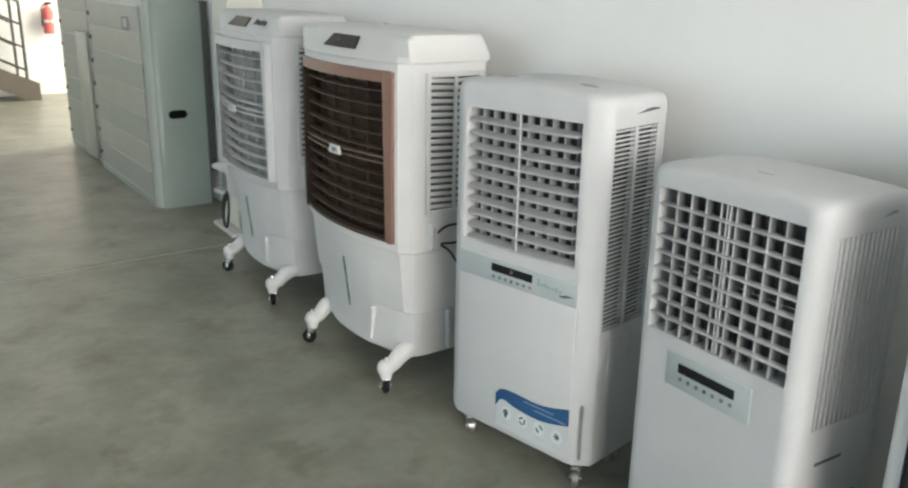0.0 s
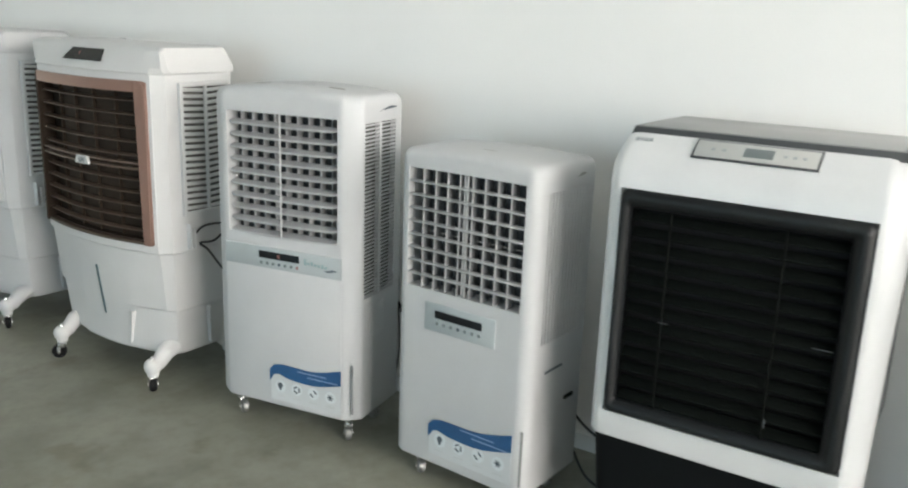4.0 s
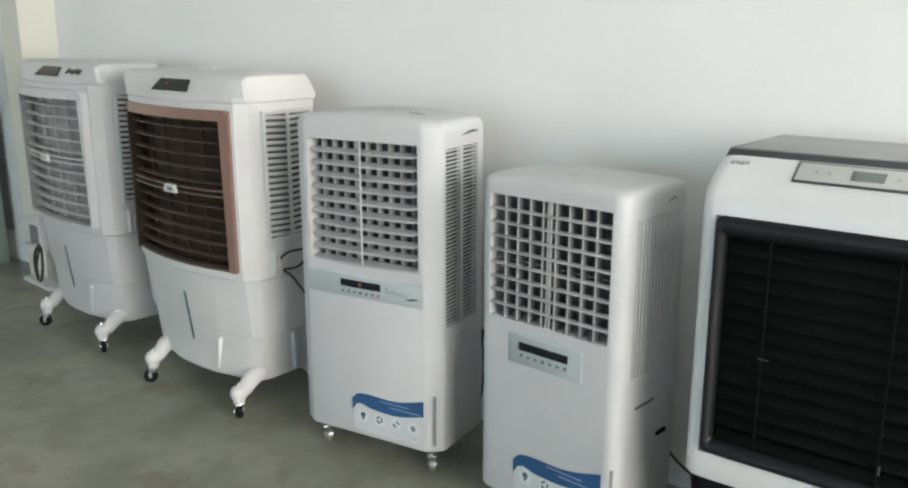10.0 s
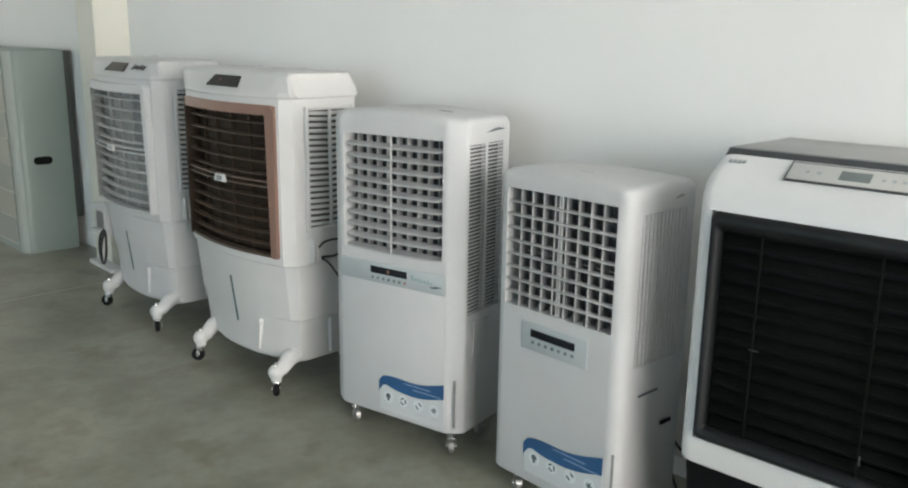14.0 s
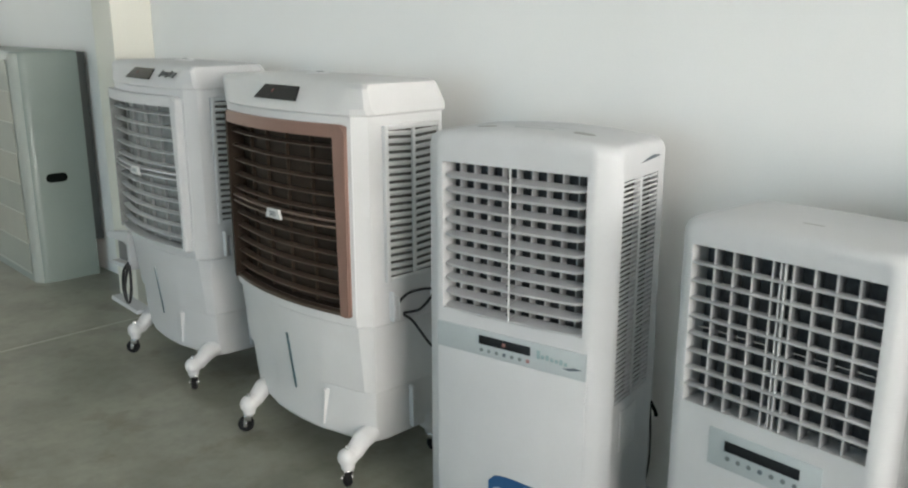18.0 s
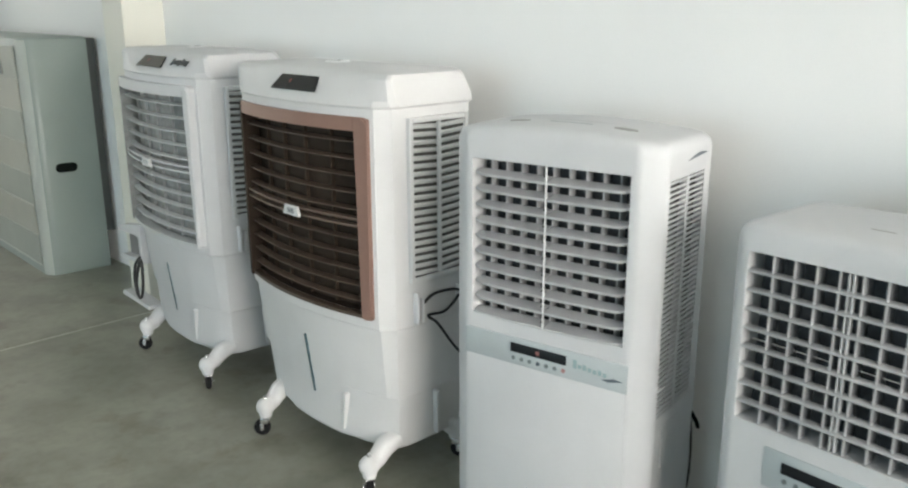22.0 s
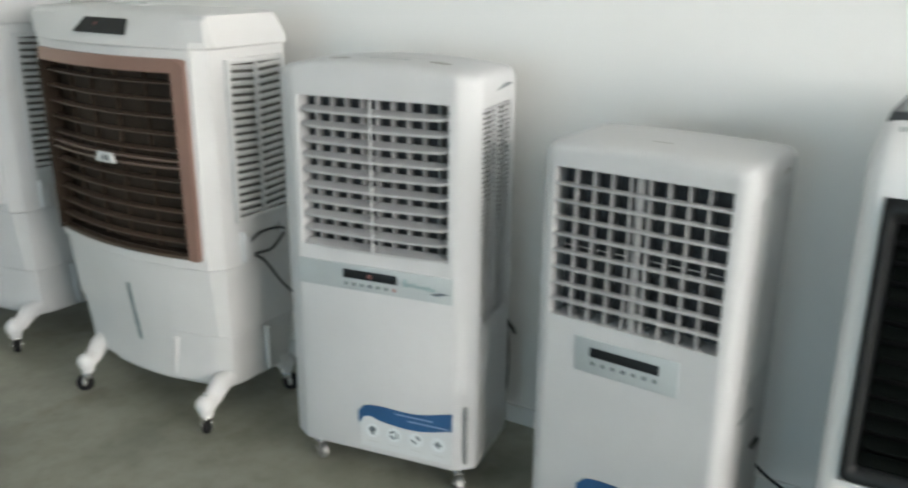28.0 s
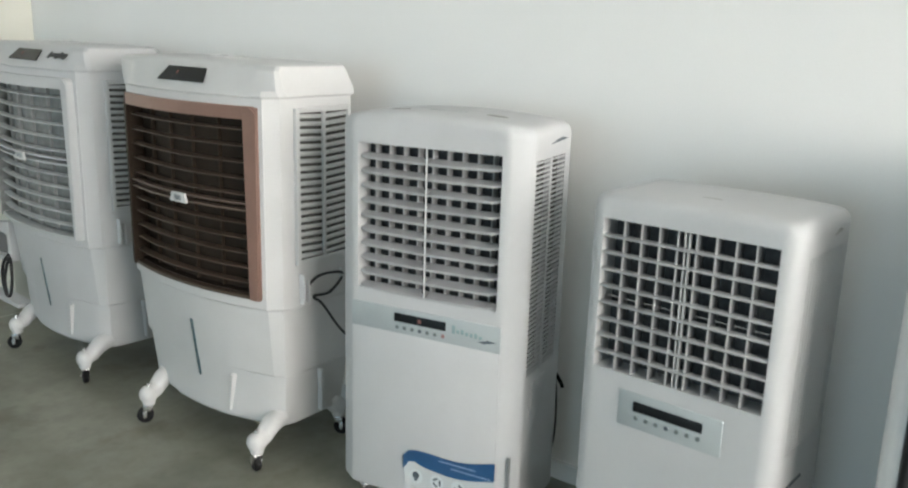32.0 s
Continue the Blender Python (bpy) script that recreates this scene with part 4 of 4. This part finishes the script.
def black_front_cooler(m, label):
    thing = empty("air_cooler", m, label, "air cooler", "row of air coolers")
    hw, depth, G, gz0, gz1 = 0.325, 0.43, 0.287, 0.422, 1.0
    GR = 0.277  # the right edge of the opening
    R, Rb = 0.03, 0.02  # the right corner is a wide chamfer
    xs = [-G + (G + GR) * k / 6 for k in range(7)]

    def plan(e=0.0, yf=0.0, flare=0.0):
        w = hw - e
        ps = arc(-w + R, R + yf, R, 180, 270, 4) + [(x * w / hw, yf) for x in xs] + [(w - 0.043 + (0.043 - c) * (1 + flare / 0.043), d + yf) for c, d in ((0.043, 0.0), (0.034, 0.004), (0.018, 0.019), (0.004, 0.036), (0.0, 0.048))]
        wb = w - 0.03
        return ps + arc(wb - Rb, depth - Rb - e, Rb, 0, 90, 3) + arc(-wb + Rb, depth - Rb - e, Rb, 90, 180, 3)
    tank = [[(x, y, z) for x, y in plan(e, yf)] for z, e, yf in ((0.075, 0.035, 0.04), (0.09, 0.025, 0.025), (0.30, 0.012, 0.012), (0.354, 0.008, 0.008))]
    part("tank", loft(tank), NAVY, thing, "charcoal water tank")
    for x in (-0.03, 0.075):
        part("tank_gauge", box(x - 0.004, x + 0.004, 0.006, 0.016, 0.135, 0.25, 0.002), DARKGREY, thing)
    secs = [[(x, y, z) for x, y in plan(e, yf, fl)] for z, e, yf, fl in ((0.354, 0.004, 0.004, 0), (0.362, 0.0, 0.0, 0), (gz0, 0, 0, 0.001), (gz1, 0, 0, 0.012), (1.03, 0, 0.002, 0.014), (1.055, 0.001, 0.010, 0.014), (1.085, 0.006, 0.032, 0.013), (1.122, 0.012, 0.082, 0.009), (1.128, 0.022, 0.095, 0.004))]
    part("body", loft(secs, [(2, 3, 5, 11, (0, 0.055, 0))]), WHITEGLOSS, thing, "white moulded front and top")
    part("grille_back", box(-G - 0.002, GR + 0.002, 0.055, 0.06, gz0 - 0.002, gz1 + 0.002), CAVITY, thing)
    part("grille_frame", bezel(-G + 0.001, GR - 0.001, gz0 + 0.001, gz1 - 0.001, 0.026, 0.046, 0.038, 0.044, 0.004, -0.014, 0.018), BEZEL, thing, "rounded dark slate frame", angle=50)
    sm = mesh_of(box(-G + 0.031, GR - 0.046, -0.014, 0.014, -0.003, 0.003, 0.001), BLACK, "slat")
    for k in range(13):
        part("slat", sm, BLACK, thing, at=pose(0, 0.018, gz0 + 0.05 + k * 0.0385, 40, 0, 0))
    for x in (-0.16, 0.10):
        part("vane", box(x - 0.0022, x + 0.0022, 0.001, 0.006, gz0 + 0.036, gz1 - 0.043, 0.001), BLACKVANE, thing)
    for x, z, a, c in ((-0.155, 0.685, 0.012, 0.0012), (0.205, 0.705, 0.022, 0.001), (0.105, 0.50, 0.0018, 0.011)):
        part("louvre_tab", box(x - a, x + a, 0.000, 0.003, z - c, z + c, 0.0006), MIDGREY, thing)
    # control panel on the sloping brow
    slope = math.degrees(math.atan2(0.037, 0.05))
    pm = pose(0.005, 0.055, 1.1035, slope, 0, 0)
    cp = part("control_panel", box(-0.145, 0.135, -0.031, 0.031, 0.0, 0.003, 0.001, pm), LIDRIM, thing, "control panel with thin dark rim")
    part("panel_face", box(-0.140, 0.130, -0.026, 0.026, 0.0031, 0.0045, 0.0005, pm), PANELFACE, cp)
    part("display", box(-0.03, 0.035, -0.014, 0.014, 0.0046, 0.0058, 0.0005, pm), BUTTON, cp, "grey display window")
    for x in (-0.10, -0.075, 0.06, 0.08, 0.10):
        part("button", box(x - 0.004, x + 0.004, -0.004, 0.004, 0.0046, 0.0052, 0.0002, pm), GREYPRINT, cp)
    for k in range(4):
        part("logo_mark", box(-0.285 + 0.011 * k, -0.277 + 0.011 * k, 0.0 if k % 2 else -0.002, 0.008, 0.0, 0.002, 0, pose(0, 0.06, 1.109, slope)), GREYPRINT, thing)
    # smoked lid
    lid = bmesh.new()
    pts = [(-0.298, 0.085), (-0.309, 0.089), (-0.312, 0.100), (-0.300, 0.40), (-0.28, 0.42), (0.28, 0.42), (0.300, 0.40), (0.312, 0.100), (0.309, 0.089), (0.298, 0.085)]
    lo = [lid.verts.new((x, y, 1.118)) for x, y in pts]
    hi = [lid.verts.new((x * 0.978, 0.24 + (y - 0.24) * 0.965, 1.138)) for x, y in pts]
    lid.faces.new(lo)
    lid.faces.new(hi)
    for k in range(10):
        lid.faces.new((lo[k], lo[(k + 1) % 10], hi[(k + 1) % 10], hi[k]))
    lb = part("lid", lid, LIDRIM, thing, "smoked grey top lid")
    part("lid_pane", box(-0.288, 0.288, 0.099, 0.405, 1.1372, 1.1405, 0.001), SMOKE, lb)
    # dark side pads
    for sgn in (-1, 1):
        a, b = sorted((sgn * (hw - 0.034), sgn * (hw - 0.012)))
        part("side_pad", box(a, b, 0.225, 0.40, 0.45, 0.985, 0.008), PADGREY, thing, "dark grey side intake")
        part("seam", box(*sorted((sgn * (hw - 0.006), sgn * (hw - 0.0012))), 0.06, 0.064, 0.42, 1.02), DARKPRINT, thing)
        for y in (0.08, 0.36):
            caster(thing, sgn * 0.25, y, 0.027, 0.078, 40 * sgn)
    return thing


E = black_front_cooler(stand(1.452, 0.184, -3.3), "large white air cooler with black louvred front and charcoal tank")


# ---- narrower cooler at the end of the row ----
def end_cooler(m, label):
    thing = empty("air_cooler", m, label, "air cooler", "row of air coolers")
    hw, depth, G, gz0, gz1, R = 0.28, 0.36, 0.240, 0.43, 0.93, 0.03
    xs = [-G + 2 * G * k / 6 for k in range(7)]

    def plan(e=0.0, yf=0.0):
        w = hw - e
        ps = arc(-w + R, R + yf, R, 180, 270, 4) + [(x * w / hw, yf) for x in xs] + arc(w - R, R + yf, R, 270, 360, 4)
        return ps + arc(w - R, depth - R - e, R, 0, 90, 3) + arc(-w + R, depth - R - e, R, 90, 180, 3)
    secs = [[(x, y, z) for x, y in plan(e, yf)] for z, e, yf in ((0.06, 0.02, 0.02), (0.07, 0.006, 0.006), (0.085, 0.0, 0.0), (gz0, 0, 0), (gz1, 0, 0), (0.97, 0, 0.002), (1.01, 0.003, 0.016), (1.05, 0.010, 0.05), (1.065, 0.022, 0.075))]
    part("body", loft(secs, [(3, 4, 5, 11, (0, 0.05, 0))]), CREAM, thing)
    part("grille_back", box(-G - 0.002, G + 0.002, 0.05, 0.055, gz0 - 0.002, gz1 + 0.002), CAVITY, thing)
    part("grille_frame", bezel(-G + 0.001, G - 0.001, gz0 + 0.001, gz1 - 0.001, 0.03, 0.03, 0.03, 0.03, 0.004, -0.012, 0.02), BEZEL, thing, "rounded dark frame", angle=50)
    for sgn in (-1, 1):
        part("seam", box(*sorted((sgn * (hw - 0.001), sgn * (hw + 0.0015))), 0.045, 0.052, 0.47, 0.89), DARKPRINT, thing)
        for y in (0.08, 0.30):
            caster(thing, sgn * 0.22, y, 0.024, 0.064, 30 * sgn)
    sm = mesh_of(box(-G + 0.031, G - 0.031, -0.013, 0.013, -0.003, 0.003, 0.001), BLACK, "slat")
    for k in range(14):
        part("slat", sm, BLACK, thing, at=pose(0, 0.018, gz0 + 0.045 + k * 0.033, 40, 0, 0))
    part("louvre_tab", box(-0.20, -0.17, 0.002, 0.006, 0.468, 0.474, 0.001), CHROME, thing)
    for k in range(3):
        part("logo_mark", box(-0.235 + 0.012 * k, -0.227 + 0.012 * k, -0.004, 0.004, 0.0, 0.002, 0, pose(0, 0.034, 1.0325, 48)), DARKPRINT, thing)
    part("lid", box(-0.24, 0.24, 0.09, 0.33, 1.0655, 1.076, 0.004), LIDRIM, thing, "dark top lid")
    return thing


F = end_cooler(stand(1.395, -0.576, -1.0), "narrow white air cooler with long black louvred front")
for line in ([(1.795, 0.675, 0.235), (1.80, 0.63, 0.190), (1.80, 0.56, 0.155), (1.81, 0.47, 0.135), (1.84, 0.40, 0.06), (1.86, 0.36, 0.007)],
             [(1.795, 0.675, 0.150), (1.80, 0.655, 0.085), (1.79, 0.61, 0.030), (1.78, 0.54, 0.008), (1.78, 0.45, 0.007), (1.80, 0.36, 0.007)]):
    lead = part("power_cord", cord(line, 0.0042), CABLE)
    tagged(lead, "black power cord hanging behind the white coolers to the floor", "cord", "power cords by the wall")


# ---- steel cabinets further along the wall ----
def louvred_cabinet(m, label, w, depth, h, panels, side_dark=0.05, handle=True):
    thing = empty("louvred_cabinet", m, label, "cabinet")
    plan = arc(-w + 0.02, 0.02, 0.02, 180, 270, 3) + arc(-0.07, 0.07, 0.07, 270, 360, 6) + [(0.0, depth - side_dark), (-w, depth - side_dark)]
    secs = [[(x, y, z) for x, y in inset([(px + w / 2, py) for px, py in plan], e, w / 2, depth)] for z, e in ((0.0, 0.0), (h - 0.02, 0.0), (h - 0.006, 0.006), (h, 0.02))]
    secs = [[(x - w / 2, y, z) for x, y, z in s] for s in secs]
    part("body", loft(secs), STEEL, thing)
    # light along the rounded corner, painted as a paler strip over it
    bm = bmesh.new()
    ring = arc(-0.07, 0.07, 0.0715, 266, 326, 6)
    rows = [[bm.verts.new((x, y, z)) for x, y in ring] for z in (0.004, h - 0.012)]
    back = [[bm.verts.new((x, y, z)) for x, y in arc(-0.07, 0.07, 0.0695, 266, 326, 6)] for z in (0.004, h - 0.012)]
    for k in range(6):
        for f in ((rows[0], rows[1]), (back[1], back[0]), (rows[1], back[1]), (back[0], rows[0])):
            bm.faces.new((f[0][k], f[0][k + 1], f[1][k + 1], f[1][k]))
    for k in (0, 6):
        bm.faces.new((rows[0][k], rows[1][k], back[1][k], back[0][k]))
    part("corner_highlight", bm, STEELC, thing, "pale strip for the light on the rounded corner")
    # dark strip along the cabinet's rear edge
    part("rear_strip", box(-w + 0.02, -0.012, depth - side_dark + 0.002, depth, 0.2, h - 0.01, 0.004), DARKSTEEL, thing, "dark strip along the rear")
    step = (h - 0.10) / panels
    for k in range(panels):
        z = 0.05 + k * step
        tilt = 2.2 + 0.6 * math.sin(2.3 * k)
        part("front_panel", box(-w + 0.085, -0.085, -0.004, 0.004, 0.004, step + 0.006, 0.0015, pose(0, -0.003, z, tilt, 0, 0)), STEELL if k % 2 else STEELG, thing, smooth=False)
        part("blade_lip", box(-w + 0.085, -0.085, -0.006, -0.002, -0.006, 0.003, 0.001, pose(0, -0.003, z + 0.004, 0, 0, 0)), FLANGE, thing, smooth=False)
        bolt = bmesh.new()
        bmesh.ops.create_cone(bolt, cap_ends=True, segments=10, radius1=0.015, radius2=0.013, depth=0.022, matrix=pose(-w + 0.062, -0.010, z + step / 2, 90))
        part("bolt", bolt, BOLT, thing)
    part("edge_flange", box(-w + 0.002, -w + 0.022, -0.006, -0.001, 0.02, h - 0.03, 0.002), FLANGE if handle else STEELL, thing)
    plate = part("label", box(-0.46, -0.30, -0.0155, -0.0085, h - 0.195, h - 0.115), STEELL, thing)
    for q in ((-0.46, -0.30, h - 0.127, h - 0.115), (-0.46, -0.30, h - 0.195, h - 0.183), (-0.46, -0.435, h - 0.182, h - 0.128), (-0.34, -0.30, h - 0.182, h - 0.128)):
        part("print_bar", box(q[0], q[1], -0.0165, -0.0156, q[2], q[3]), DARKPRINT, plate)
    if handle:
        pts = arc(0.125, 0.586, 0.025, 90, 270, 6) + arc(0.19, 0.586, 0.025, -90, 90, 6)
        bm = bmesh.new()
        ra = [bm.verts.new((-0.001, y, z)) for y, z in pts]
        rb = [bm.verts.new((0.003, y, z)) for y, z in pts]
        bm.faces.new(ra)
        bm.faces.new(rb)
        for k in range(len(pts)):
            bm.faces.new((ra[k], ra[(k + 1) % len(pts)], rb[(k + 1) % len(pts)], rb[k]))
        part("hand_hole", bm, BLACK, thing, "black oblong hand hole")
    return thing


L1 = louvred_cabinet(pose(1.858, 5.115, 0, 0, 0, -90 - 5.5), "tall pale green-grey steel cabinet with banded front", 1.47, 0.385, 1.27, 7)
L2 = louvred_cabinet(pose(2.05, 6.66, 0, 0, 0, -90 - 3.0), "taller pale steel cabinet with banded front", 0.98, 0.30, 1.52, 8, handle=False)
part("side_flap", box(-0.42, -0.11, -0.03, -0.008, 0.02, 0.98, 0.004), STEELL, L2)
# shade where the two cabinets meet, painted as a dark strip
part("shade_strip", box(-0.10, 0.004, -0.012, -0.006, 0.02, 1.50, 0.002), STEELSHADE, L2, "steel strip darkened for the shade beside the next cabinet")


# ---- far end: stair and fire extinguisher ----
def stair():
    thing = empty("stair", pose(2.64, 11.0, 0, 0, 0, 180), "brown steel stair with grey tube railing", "stair")
    n, rise, run, wide = 11, 0.15, 0.29, 0.40
    for y in (0.0, wide):
        a = [(0, 0.0), (0.12, 0.0), (run * n + 0.1, rise * n - 0.17), (run * n + 0.1, rise * n + 0.08), (0, 0.19)]
        part("stringer", prism(a, y - 0.02, y + 0.02), STAIRDARK, thing)
    for k in range(n):
        part("tread", box(0.05 + run * k, 0.05 + run * k + 0.28, 0.025, wide - 0.025, rise * (k + 1) - 0.03, rise * (k + 1), 0.003), STAIRDARK, thing)
    for y in (0.0, wide):
        for k in range(0, n, 2):
            x = 0.12 + run * k
            z = rise * (k + 0.6)
            part("post", tube((x, y, z), (x, y, z + 1.0), 0.016), RAILGREY, thing)
        for q in (0.25, 0.5, 0.75, 1.0):
            part("rail", tube((0.12, y, rise * 0.6 + q), (0.12 + run * (n - 1), y, rise * (n - 0.4) + q), 0.02 if q == 1.0 else 0.012), RAILGREY, thing)
    return thing


stair()


def extinguisher(m):
    thing = empty("fire_extinguisher", m, "red fire extinguisher hung on the wall", "fire extinguisher")
    bm = bmesh.new()
    prof = ((0.0, 0.06), (0.012, 0.075), (0.30, 0.075), (0.35, 0.055), (0.375, 0.025), (0.40, 0.022))
    rings = [[bm.verts.new((r * math.cos(6.2832 * k / 24), r * math.sin(6.2832 * k / 24), z)) for k in range(24)] for z, r in prof]
    for a, b in zip(rings, rings[1:]):
        for k in range(24):
            bm.faces.new((a[k], a[(k + 1) % 24], b[(k + 1) % 24], b[k]))
    bm.faces.new(rings[0])
    bm.faces.new(rings[-1])
    part("cylinder", bm, RED, thing)
    part("valve", box(-0.03, 0.06, -0.012, 0.012, 0.40, 0.43, 0.004), BLACK, thing)
    part("hose", cord([(0.02, 0, 0.41), (-0.07, -0.03, 0.38), (-0.09, -0.03, 0.25), (-0.088, -0.02, 0.1)], 0.01), RUBBER, thing)
    part("band", box(-0.077, 0.077, -0.077, 0.077, 0.14, 0.20, 0.03), LABEL, thing)
    part("bracket", box(-0.03, 0.03, 0.07, 0.13, 0.18, 0.22, 0.003), DARKSTEEL, thing)
    return thing


extinguisher(pose(2.91, 10.95, 0.715) @ Matrix.Scale(0.82, 4))
